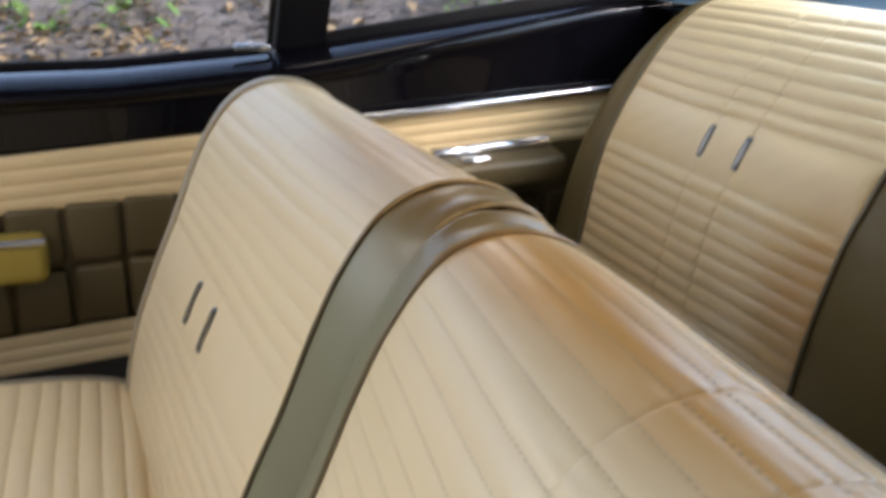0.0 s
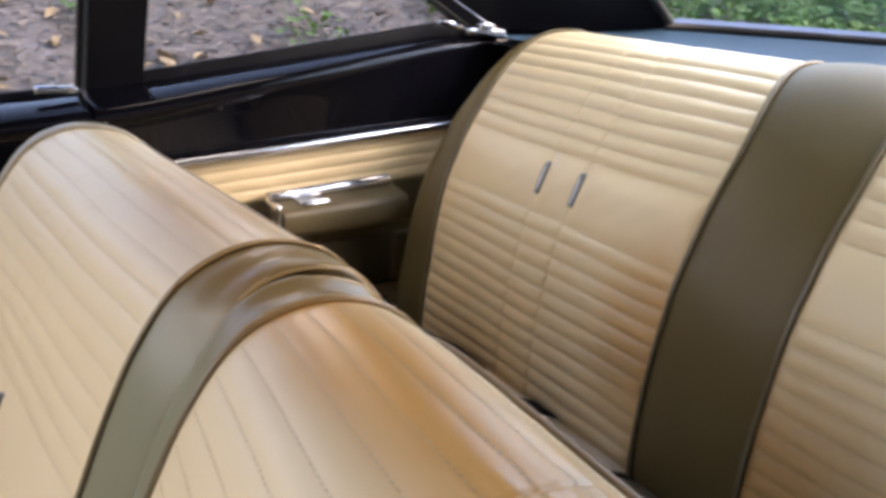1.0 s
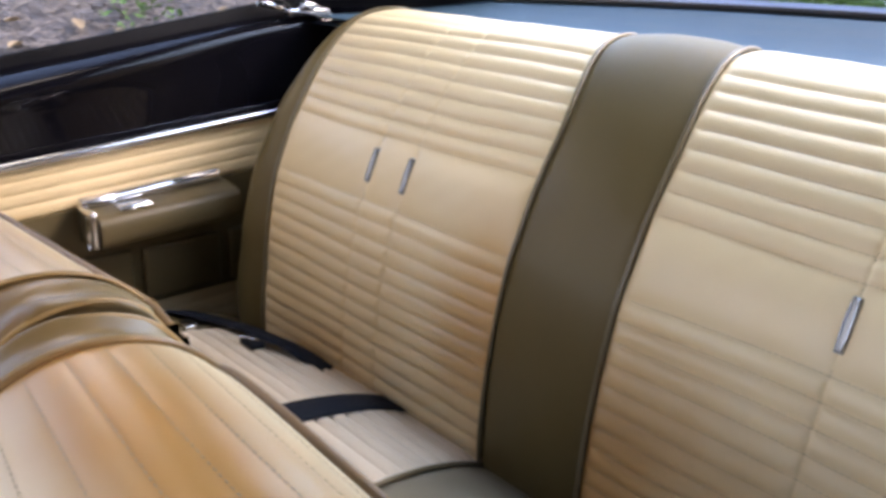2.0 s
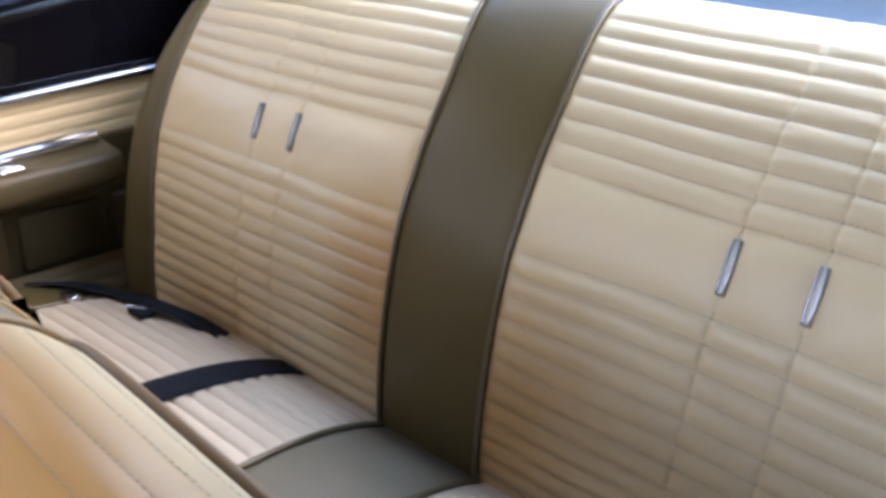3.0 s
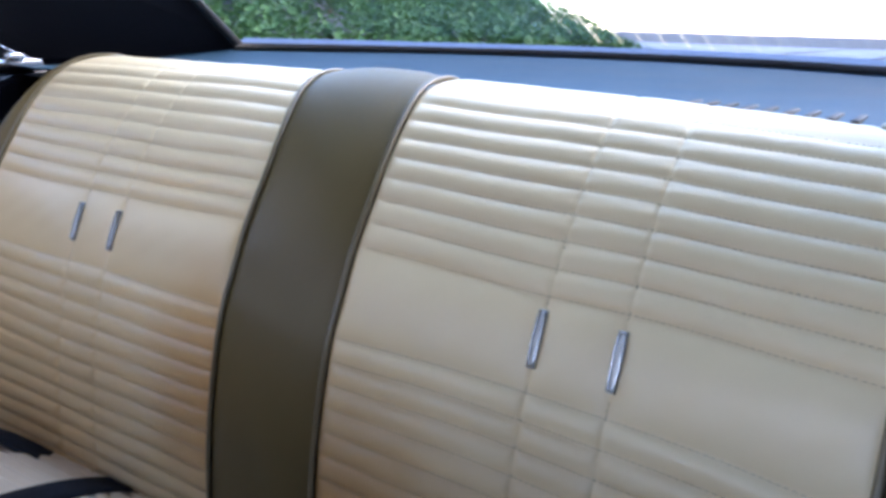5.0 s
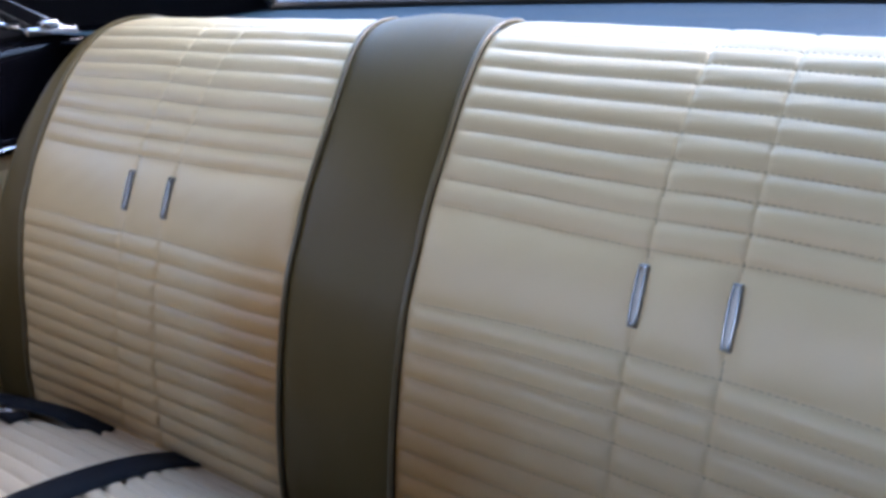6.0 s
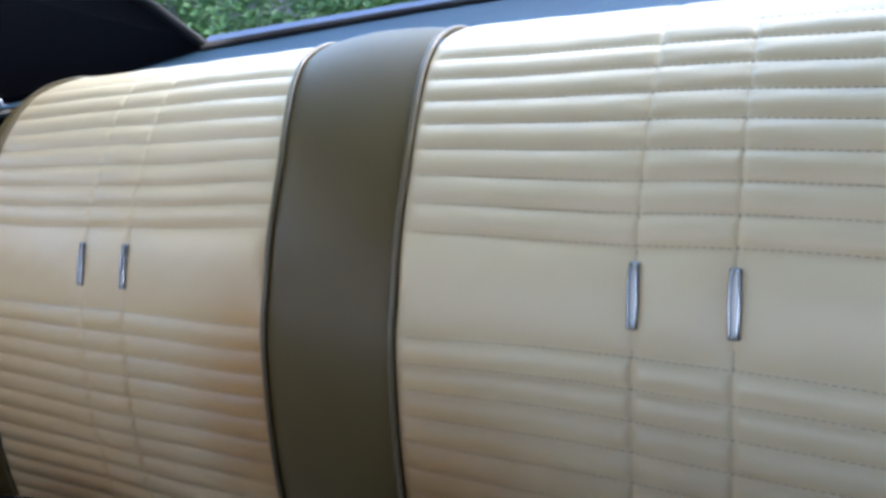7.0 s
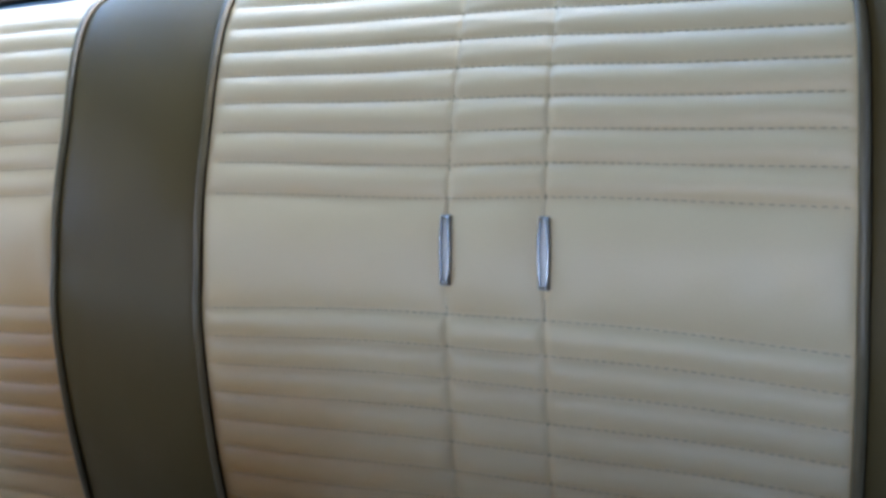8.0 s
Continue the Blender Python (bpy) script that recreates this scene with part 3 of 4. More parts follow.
def front_seat(side):
    inner = 0.058 if side > 0 else 0.050
    who = "with an olive inner edge"
    seat = thing("front_seat", (-0.80, side * 0.30, 0.24), "cream pleated vinyl front seat " + who, "car seat", "front seats")
    zl, zu = FRONT.length_at(0.652), FRONT.length_at(0.726)
    end = FRONT.s[-1]
    low = [zl - PITCH * i for i in range(1, 14) if zl - PITCH * i > 0]
    high = [zu + PITCH * i for i in range(1, 20) if zu + PITCH * i < end - 0.006]
    v = np.array(sorted([0.0] + low + [zl, zu] + high + [end]))
    h = [0.0030 if b - a > 0.04 else (0.0010 if side > 0 else 0.0008) for a, b in zip(v[:-1], v[1:])]
    seams = seam_pair(side)
    panel = pleats(FRONT, v, h, side * inner, side * F_OUT, seams, side * 0.6, 0.9, 0.45 if side > 0 else 1.0)
    part("pleated_panel", panel, CREAM_PASSENGER if side > 0 else CREAM_DRIVER, seat, "cream vinyl panel sewn in horizontal pleats")
    lines = []
    for s in v[1:-1]:
        ys = np.linspace(side * (inner + 0.004), side * (F_OUT - 0.004), 60)
        lines.append(np.stack([np.full(60, s), ys, np.full(60, 0.0003)], 1))
    for e in seams:
        ss = np.linspace(zu, end, 100)
        lines.append(np.stack([ss, np.full(100, e), np.full(100, -0.0005 if side > 0 else -0.0012)], 1))
    tagged(part("stitching", dashes(FRONT, lines, width=0.0006, high=0.0003), THREAD_FRONT, seat, "grey sewing thread"), kind="stuff")
    for e in seams:
        trim_clip(FRONT, zl + 0.017, zu - 0.015, e, seat)
    # inner edge that rolls into the gap between the seats
    ss = np.linspace(0, end, 110)
    a = np.linspace(0, 1, 34)
    S, A = np.meshgrid(ss, a, indexing="ij")
    crest = np.clip((S - 0.475) / 0.07, 0, 1)
    fold = np.clip((A - 0.85) / 0.15, 0, 1)
    dist = inner - 0.003 - (inner - 0.0085) * np.sin(np.clip(A / 0.85, 0, 1) * math.pi / 2) + fold * (0.014 * crest - 0.003 * (1 - crest))
    y = side * dist
    valley = (-0.024 if side > 0 else -0.011) * np.clip((inner - 0.004 - dist) / (inner - 0.006), 0, 1) ** 1.15
    ridge = -0.0008 if side > 0 else 0.0030
    lip = ridge * np.exp(-((dist - 0.0095) / 0.006) ** 2) * (1 - fold) - 0.024 * fold - 0.0040 * np.exp(-((dist - 0.026) / 0.011) ** 2)
    d = 0.0025 * np.sin(np.clip(A / 0.8, 0, 1) * math.pi) + valley * (1 - crest) + lip * crest + 0.0008 * wrinkle(14 * S, 40 * y, side) * crest
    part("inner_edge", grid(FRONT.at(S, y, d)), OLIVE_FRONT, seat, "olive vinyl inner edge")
    ssp = np.linspace(0, end, 120)
    part("piping", tube(FRONT.at(ssp, side * (inner - 0.001), 0.0016), 0.0021), PIPING_FRONT, seat, "olive piping, coloured tan-lit at the crest")
    crest_s = np.linspace(0.508, end, 50)
    sink = 0.010 * np.linspace(1, 0, 50) ** 3
    part("welt", tube(FRONT.at(crest_s, side * ((0.0085 if side > 0 else 0.0105) - 0.003 * np.linspace(1, 0, 50) ** 2), ridge + (0 if side > 0 else 0.0012) - sink), 0.0022), PIPING_CREAM, seat, "tan sewn welt")
    # Added tan bead imitates the lit line along the piping at the crest.
    part("lit_bead", tube(FRONT.at(ssp[92:], side * (inner - 0.0035), 0.0024), 0.0012), PIPING_CREAM, seat, "thin tan bead imitating lit piping")
    part("piping", tube(FRONT.at(ssp, side * F_OUT, 0.0015), 0.0030), TAUPE, seat, "taupe piping")
    # outer side
    S, A = np.meshgrid(ss, np.linspace(0, 1, 12), indexing="ij")
    p = FRONT.at(S, np.full(S.shape, side * F_OUT), 0)
    p[..., 1] += side * (0.046 * A + 0.012 * np.sin(A * math.pi / 2))
    drop = 0.046 * A ** 3 - 0.006 * np.sin(A * math.pi)
    inward = np.array([-0.565, 0.66])
    to = np.stack([inward[0] - p[..., 0], inward[1] - p[..., 2]], -1)
    to /= np.linalg.norm(to, axis=-1)[..., None]
    p[..., 0] += to[..., 0] * drop
    p[..., 2] += to[..., 1] * drop
    part("side_roll", grid(p), TAUPE, seat, "taupe vinyl rolled side edge")
    # back shell and rear welt
    back_line, _ = spline([(-0.422, 0.860), (-0.414, 0.80), (-0.416, 0.70), (-0.424, 0.55), (-0.445, 0.36)])
    back_line = back_line[::6]
    ys = side * np.linspace(0.006, 0.568, 14)
    bp = np.zeros((len(back_line), len(ys), 3))
    shift = front_sweep(ys, np.full(len(ys), end))
    bp[..., 0] = back_line[:, :1] + shift[None, :]
    bp[..., 1] = ys[None, :]
    bp[..., 2] = back_line[:, 1:] - front_sag(ys, np.full(len(ys), end))[None, :] * np.linspace(1, 0, len(back_line))[:, None]
    part("back_shell", grid(bp), SHELL, seat, "brown seat back shell")
    yy = side * np.linspace(0.01, 0.56, 60)
    part("rear_welt", tube(FRONT.at(np.full(60, end), yy, 0.001), 0.0042), PIPING_BROWN, seat, "brown welt along the rear edge")
    # side plates close the seat between cover and shell
    for y in (side * 0.006, side * 0.568):
        face = FRONT.at(np.linspace(0, end, 40), np.full(40, y), -0.032)
        rear = np.stack([np.interp(face[:, 2], back_line[::-1, 1], back_line[::-1, 0]) + front_sweep(np.array([y]), np.array([end]))[0], face[:, 1], face[:, 2]], -1)
        rear[:, 0] = np.maximum(rear[:, 0], face[:, 0])
        part("side_plate", grid(np.stack([face, rear])), OLIVE_TRIM, seat, "olive vinyl side plate")
    # cushion
    cush = Cover([(-0.70, 0.45), (-0.755, 0.487), (-0.82, 0.503), (-0.92, 0.512), (-1.05, 0.522), (-1.15, 0.525), (-1.22, 0.505), (-1.245, 0.45), (-1.24, 0.38)], straight, 1)
    cv = np.linspace(0, cush.s[-1], int(cush.s[-1] / 0.023))
    part("cushion_panel", pleats(cush, cv, [0.0036] * (len(cv) - 1), side * 0.03, side * 0.535, (), side), CREAM, seat, "cream vinyl cushion sewn in pleats")
    S, A = np.meshgrid(np.linspace(0, cush.s[-1], 50), np.linspace(0, 1, 12), indexing="ij")
    p = cush.at(S, np.full(S.shape, side * 0.537), 0)
    p[..., 1] += side * 0.045 * np.sin(A * math.pi / 2)
    p[..., 2] -= 0.06 * (1 - np.cos(A * math.pi / 2))
    part("cushion_bolster", grid(p), TAUPE, seat, "grey-olive vinyl cushion edge")
    part("cushion_base", box(-1.22, -0.66, min(side * 0.02, side * 0.57), max(side * 0.02, side * 0.57), 0.24, 0.455, 0.02), OLIVE_TRIM, seat, "olive seat base")


# ---- quarter panel, door, pillars and windows on the passenger side ----
def ribbed(x0, x1, top, bottom, y, ribs, depth, up=0.0):
    """A band of lengthwise ribs on a side wall; top and bottom are heights at both ends."""
    xs = np.linspace(x0, x1, 40)
    t = np.linspace(0, 1, ribs * 10 + 1)
    X, T = np.meshgrid(xs, t, indexing="ij")
    k = (X - x0) / (x1 - x0)
    zt = top[0] + (top[1] - top[0]) * k
    zb = bottom[0] + (bottom[1] - bottom[0]) * k
    Z = zt + (zb - zt) * T
    Y = y + up * (Z - zb) - np.sign(y) * depth * pillow((T * ribs) % 1.0, 0.6) * (1 + 0.1 * wrinkle(5 * X, 30 * Z))
    front = np.stack([X, Y, Z], -1)
    back = front.copy()
    back[..., 1] = y + np.sign(y) * 0.012
    edges = [grid(np.stack([front[i], back[i]])) for i in (0, -1)] + [grid(np.stack([front[:, i], back[:, i]])) for i in (0, -1)]
    return join(grid(front), grid(back), *edges)


def belt_line(x):
    """Height of the lower edge of the side glass."""
    return np.interp(x, [-1.5, -0.73, -0.49, -0.416, -0.20, 0.06, 0.14, 0.6], [0.846, 0.870, 0.894, 0.905, 0.942, 0.988, 0.998, 1.03])


def painted(x0, x1, low, n=60):
    """The black painted upper panel with its rounded ledge below the glass."""
    xs = np.linspace(x0, x1, n)
    rows = []
    for x in xs:
        top, bot = belt_line(x), low(x)
        h = top - bot
        rows.append([(x, 0.730, bot), (x, 0.727, bot + 0.2 * h), (x, 0.7215, bot + 0.5 * h), (x, 0.7165, bot + 0.7 * h), (x, 0.7128, top - 0.034), (x, 0.7127, top - 0.027), (x, 0.7140, top - 0.0200),
                     (x, 0.7175, top - 0.0145), (x, 0.7270, top - 0.0090), (x, 0.7460, top - 0.0040), (x, 0.785, top + 0.003), (x, 0.80, top), (x, 0.80, bot), (x, 0.730, bot)])
    p = np.array(rows)
    return join(grid(p), (p[0], [tuple(range(14))]), (p[-1], [tuple(range(14))]))


def weatherstrip(x0, x1, high):
    """A dark upright strip between the painted ledge and the glass, with a rounded top."""
    rows = []
    for x in np.linspace(x0, x1, 40):
        z = belt_line(x)
        y = side_slope(z) - 0.008
        rows.append([(x, y - 0.004, z - 0.006), (x, y - 0.004, z + high - 0.004), (x, y - 0.001, z + high), (x, y + 0.005, z + high), (x, y + 0.007, z + high - 0.004), (x, y + 0.007, z - 0.006)])
    p = np.array(rows)
    return join(grid(p), (p[0], [tuple(range(6))]), (p[-1], [tuple(range(6))]))


def chrome_line(x):
    return 0.798 + (x + 0.384) * 0.0835


def door_line(x):
    return 0.763 + (x + 0.883) * 0.078


def build_quarter_panel():
    q_thing = thing("quarter_panel", (-0.15, 0.74, 0.24), "black painted side panel with cream band and olive armrest", "car panel")
    part("painted_panel", painted(-0.492, 0.62, lambda x: chrome_line(x)), BLACK_PAINT, q_thing, "glossy black painted metal")
    part("weatherstrip", weatherstrip(-0.414, 0.12, 0.018), BLACK_VINYL, q_thing, "black rubber weatherstrip")
    xs = np.linspace(-0.47, 0.20, 40)
    part("chrome_strip", tube(np.stack([xs, np.full(40, 0.7155), chrome_line(xs)], 1), 0.0074, 10), CHROME, q_thing, "bright chrome strip")
    part("ribbed_band", ribbed(-0.47, 0.20, (chrome_line(-0.47) - 0.006, chrome_line(0.20) - 0.006), (0.715, 0.757), 0.722, 4, 0.0022), CREAM_TRIM, q_thing, "cream vinyl band with lengthwise ribs")
    part("lower_panel", ribbed(-0.47, 0.20, (0.714, 0.756), (0.555, 0.555), 0.7155, 1, 0.0006), OLIVE_TRIM, q_thing, "olive vinyl lower panel")
    for x0, x1 in ((-0.45, -0.182), (-0.166, -0.036), (-0.020, 0.12)):
        part("embossed_pad", box(x0, x1, 0.706, 0.722, 0.562, 0.652, 0.007, 3), OLIVE_TRIM, q_thing, "embossed olive pad")
    part("lower_band", ribbed(-0.47, 0.10, (0.552, 0.560), (0.480, 0.485), 0.722, 3, 0.0022), CREAM_TRIM, q_thing, "cream vinyl lower band")
    part("kick_panel", box(-0.47, 0.20, 0.716, 0.75, 0.22, 0.482, 0.003), CARPET, q_thing, "dark carpeted lower side")
    x0, x1 = -0.246, -0.028
    ring = []
    for x, lift in ((x0, 0.0), (x1, 0.010)):
        ring.append([(x, 0.714, 0.684 + lift), (x, 0.653, 0.682 + lift), (x, 0.6465, 0.686 + lift), (x, 0.644, 0.696 + lift), (x, 0.6445, 0.718 + lift), (x, 0.648, 0.7255 + lift),
                     (x, 0.658, 0.7285 + lift), (x, 0.690, 0.732 + lift), (x, 0.714, 0.736 + lift)])
    ring = np.array(ring)
    body = np.stack([ring[0] + (ring[1] - ring[0]) * k for k in np.linspace(0, 1, 14)])
    for k, q in ((0, 0.985), (-1, 0.95)):
        centre = body[k].mean(axis=0)
        body[k] = centre + (body[k] - centre) * q
    arm = part("armrest", join(grid(body), (body[0], [tuple(range(9))]), (body[-1], [tuple(range(9))])), OLIVE_TRIM, q_thing, "padded olive armrest")
    part("chrome_rail", join(*[box(a, a + 0.0505, 0.688, 0.711, 0.733 + 0.0733 * (a + 0.252), 0.7465 + 0.0733 * (a + 0.252), 0.0045, 3) for a in (-0.2535,)], tube([(-0.252, 0.699, 0.7375), (-0.20, 0.699, 0.7413), (-0.13, 0.699, 0.7463), (-0.040, 0.699, 0.7528)], 0.0105, 12)), CHROME, arm, "bright chrome rail")
    part("end_cap", join(box(-0.2575, -0.2465, 0.648, 0.704, 0.683, 0.738, 0.004), tube([(-0.2575, 0.660, 0.730), (-0.2595, 0.658, 0.700), (-0.2575, 0.660, 0.684)], 0.004)), CHROME, arm, "chrome end cap")
    tray = part("ashtray", box(-0.212, -0.160, 0.662, 0.687, 0.724, 0.7375, 0.004), CHROME, q_thing, "chrome ashtray lid")
    part("lid_edge", tube([(-0.210, 0.660, 0.7325), (-0.162, 0.660, 0.7335)], 0.0020), CHROME, tray)
    part("screw", tube([(-0.445, 0.735, 0.870), (-0.445, 0.714, 0.870)], 0.0042, 10), CHROME, q_thing, "small chrome screw")


def build_door():
    d = thing("car_door", (-0.95, 0.74, 0.24), "black painted car door with cream ribbed band and olive quilting", "car door")
    part("painted_panel", painted(-1.45, -0.496, lambda x: door_line(x)), BLACK_PAINT, d, "glossy black painted metal")
    xs = np.linspace(-1.45, -0.498, 40)
    part("ribbed_band", ribbed(-1.45, -0.498, (door_line(-1.45) - 0.004, door_line(-0.498) - 0.004), (0.640, 0.702), 0.720, 4, 0.0022), CREAM_TRIM, d, "cream vinyl band with lengthwise ribs")
    part("lower_panel", box(-1.45, -0.498, 0.722, 0.75, 0.47, 0.70, 0.003), OLIVE_TRIM, d, "olive vinyl lower panel")
    xq = [-0.50 - 0.079 * i for i in range(13)]
    for i, x in enumerate(xq[:-1]):
        k = (x + 0.883) * 0.06
        for z0, z1 in ((0.492 + k, 0.584 + k), (0.590 + k, 0.680 + k)):
            part("quilted_pad", box(x - 0.075, x - 0.003, 0.709, 0.730, z0, z1, 0.008, 3), OLIVE_TRIM, d)
    part("lower_band", ribbed(-1.45, -0.498, (0.452, 0.509), (0.395, 0.440), 0.722, 3, 0.0022), CREAM_TRIM, d, "cream vinyl lower band")
    part("kick_panel", box(-1.45, -0.498, 0.722, 0.75, 0.22, 0.435, 0.003), CARPET, d, "dark carpeted lower side")
    arm = part("armrest", box(-1.12, -0.838, 0.655, 0.712, 0.592, 0.656, 0.014, 4), GOLD, d, "padded olive-gold armrest")
    part("chrome_trim", box(-1.12, -0.836, 0.651, 0.662, 0.651, 0.660, 0.003), CHROME, arm, "chrome edge trim")
    # seal along the glass and its end bracket
    part("weatherstrip", weatherstrip(-1.45, -0.498, 0.010), BLACK_VINYL, d, "black rubber weatherstrip")
    part("bracket", join(box(-0.560, -0.505, 0.744, 0.760, 0.897, 0.909, 0.003), tube([(-0.535, 0.752, 0.905), (-0.535, 0.752, 0.920)], 0.004)), CHROME, d, "small chrome bracket")


def pillar(name, a, b, depth, label):
    """A post between two quads of corners, foot and head."""
    v = [tuple(p) for p in a] + [tuple(p) for p in b]
    return single(name, (v, [(0, 1, 2, 3), (7, 6, 5, 4), (0, 4, 5, 1), (1, 5, 6, 2), (2, 6, 7, 3), (3, 7, 4, 0)]), BLACK_VINYL, label, "car pillar", "structure", smooth=False)


def pane(points, thick, axis, frame_r, name, label, frame_label):
    w = thing(name, tuple(np.mean(np.asarray(points, float), axis=0)), label, "car window", "", "structure")
    p = part("pane", outward(prism(points, thick, axis)), GLASS, w, "clear glass", smooth=False)
    p.visible_shadow = False
    loop = np.vstack([points, points[:1]])
    fine = np.vstack([np.linspace(a, b, 8, endpoint=False) for a, b in zip(loop[:-1], loop[1:])] + [loop[-1:]])
    part("window_frame", tube(fine, frame_r), RUBBER, w, frame_label)
    return w


ROOF = 1.34


def side_slope(z):
    """How far the glass stands from the middle at a height."""
    return 0.794 - 0.40 * (z - 0.90)


def build_sides():
    for side in (1, -1):
        def at(x, z, o=0.0):
            return (x, side * (side_slope(z) + o), z)
        if side > 0:
            pillar("pillar_centre", [at(-0.490, 0.880, -0.012), at(-0.412, 0.880, -0.012), at(-0.412, 0.880, 0.03), at(-0.490, 0.880, 0.03)],
                   [at(-0.475, ROOF, -0.012), at(-0.402, ROOF, -0.012), at(-0.402, ROOF, 0.03), at(-0.475, ROOF, 0.03)], 0, "black painted post between the side windows")
        # rear pillar: fills from the quarter window's sloping edge to the rear window
        foot_z = 0.985
        outline = [at(0.15, foot_z), at(0.05, 1.042), at(-0.26, 1.205), at(-0.43, ROOF), (0.05, side * 0.56, ROOF), (0.54, side * 0.655, 1.025), (0.60, side * 0.70, 0.96), at(0.30, 0.94)]
        single("pillar_rear", prism(outline, 0.045, (0, side, 0.25)), BLACK_VINYL, "black trimmed rear roof pillar", "car pillar", "structure", smooth=False)
    q = np.array([(x, side_slope(z) + 0.004, z) for x, z in ((-0.414, 0.909), (-0.20, 0.948), (0.06, 0.995), (0.145, 1.0), (0.05, 1.046), (-0.26, 1.208), (-0.40, 1.30), (-0.402, ROOF))])
    w = pane(q, 0.004, (0, 1, 0.4), 0.006, "window_1", "triangular rear quarter window with a black seal", "black rubber seal")
    part("latch", join(box(0.105, 0.185, 0.700, 0.722, 0.990, 1.004, 0.004), box(0.125, 0.150, 0.690, 0.712, 1.000, 1.014, 0.004), tube([(0.10, 0.715, 1.004), (0.06, 0.722, 1.012)], 0.006)), CHROME, w, "chrome window latch")
    part("trim_bead", tube([(0.205, 0.722, 0.988), (0.13, 0.706, 1.020), (0.04, 0.690, 1.060), (-0.10, 0.665, 1.125)], 0.0016), CHROME, w, "thin bright bead")
    d = np.array([(x, side_slope(z) + 0.004, z) for x, z in ((-1.40, 0.855), (-0.73, 0.876), (-0.498, 0.899), (-0.480, ROOF), (-0.95, ROOF))])
    pane(d, 0.004, (0, 1, 0.4), 0.005, "window_2", "passenger door window with a black seal", "black rubber seal")


# ---- rear window, shelf, boot ----
def rear_arc(y, x_mid=0.93, x_end=0.53, half=0.645):
    return x_mid - (x_mid - x_end) * (np.abs(y) / half) ** 2.2


def build_rear_window():
    ys = np.linspace(-0.645, 0.645, 33)
    low = np.stack([rear_arc(ys), ys, np.full(33, 1.024)], 1)
    yt = np.linspace(-0.54, 0.54, 33)
    high = np.stack([0.10 - 0.05 * (np.abs(yt) / 0.54) ** 2.2, yt, np.full(33, ROOF)], 1)
    w = thing("window_3", (0.7, 0, 1.02), "wide curved rear window above the shelf", "car window", "", "structure")
    p = np.stack([low + (high - low) * k for k in np.linspace(0, 1, 8)])
    outer = p + np.array([0.003, 0, 0.003])
    rim = [grid(np.stack([p[i], outer[i]])) for i in (0, -1)] + [grid(np.stack([p[:, i], outer[:, i]])) for i in (0, -1)]
    g = part("pane", outward(join(grid(p), grid(outer), *rim)), GLASS, w, "clear curved glass", smooth=False)
    g.visible_shadow = False
    part("moulding", tube(low + np.array([-0.010, 0, -0.004]), 0.007), RUBBER, w, "black rubber moulding")
    inner = low + np.array([-0.004, 0, 0.004])
    part("sill_strip", join(grid(np.stack([low + np.array([0.016, 0, 0.013]), inner])), grid(np.stack([low + np.array([0.020, 0, 0.011]), inner - np.array([0, 0, 0.003])]))), SILL, w, "sill strip with the sky's pale blue reflection in its colour")
    for i in (0, -1):
        side_line = np.linspace(low[i], high[i], 20)
        part("side_moulding", tube(side_line, 0.009), RUBBER, w, "black rubber moulding")
    # shelf under the window, its rear edge follows the glass
    ya = np.linspace(-0.70, 0.70, 45)
    xe = np.where(np.abs(ya) < 0.645, rear_arc(np.clip(ya, -0.645, 0.645)), 0.53)
    t = np.linspace(0, 1, 16)
    front = 0.15
    P = np.zeros((len(ya), len(t), 3))
    P[..., 0] = front + (xe[:, None] - front) * t[None, :]
    P[..., 1] = ya[:, None]
    P[..., 2] = 0.992 + 0.022 * t[None, :] ** 2 + 0.0006 * wrinkle(6 * P[..., 0], 5 * P[..., 1])
    Q = P - np.array([0, 0, 0.012])
    shelf = thing("parcel_shelf", (0.45, 0, 0.98), "dark blue-grey parcel shelf behind the rear seat", "shelf")
    part("board", join(grid(P), grid(Q), grid(np.stack([P[:, -1], Q[:, -1]]))), SHELF, shelf, "dark blue board")
    for i in range(9):
        y = -0.25 - 0.021 * i
        part("slot", box(0.305 - 0.006 * i, 0.375 - 0.006 * i, y - 0.0035, y + 0.0035, 0.990, 0.9968, 0.0015), RUBBER, shelf)
    # boot lid and rear body seen through the glass
    yb = np.linspace(-0.74, 0.74, 31)
    xb0 = np.where(np.abs(yb) < 0.645, rear_arc(np.clip(yb, -0.645, 0.645)), 0.53) + 0.02
    t = np.linspace(0, 1, 24)
    B = np.zeros((len(yb), len(t), 3))
    B[..., 0] = xb0[:, None] + (2.0 - xb0[:, None]) * t[None, :]
    B[..., 1] = yb[:, None]
    B[..., 2] = 1.005 - 0.03 * t[None, :] - 0.10 * np.clip(t[None, :] - 0.75, 0, 1) ** 1.5 - 0.05 * (np.abs(yb[:, None]) / 0.74) ** 4
    tail = B[:, -1].copy()
    tail[:, 2] = 0.45
    single("boot_lid", join(grid(B), grid(np.stack([B[:, -1], tail]))), BLACK_PAINT, "glossy black boot lid behind the rear window", "boot lid")


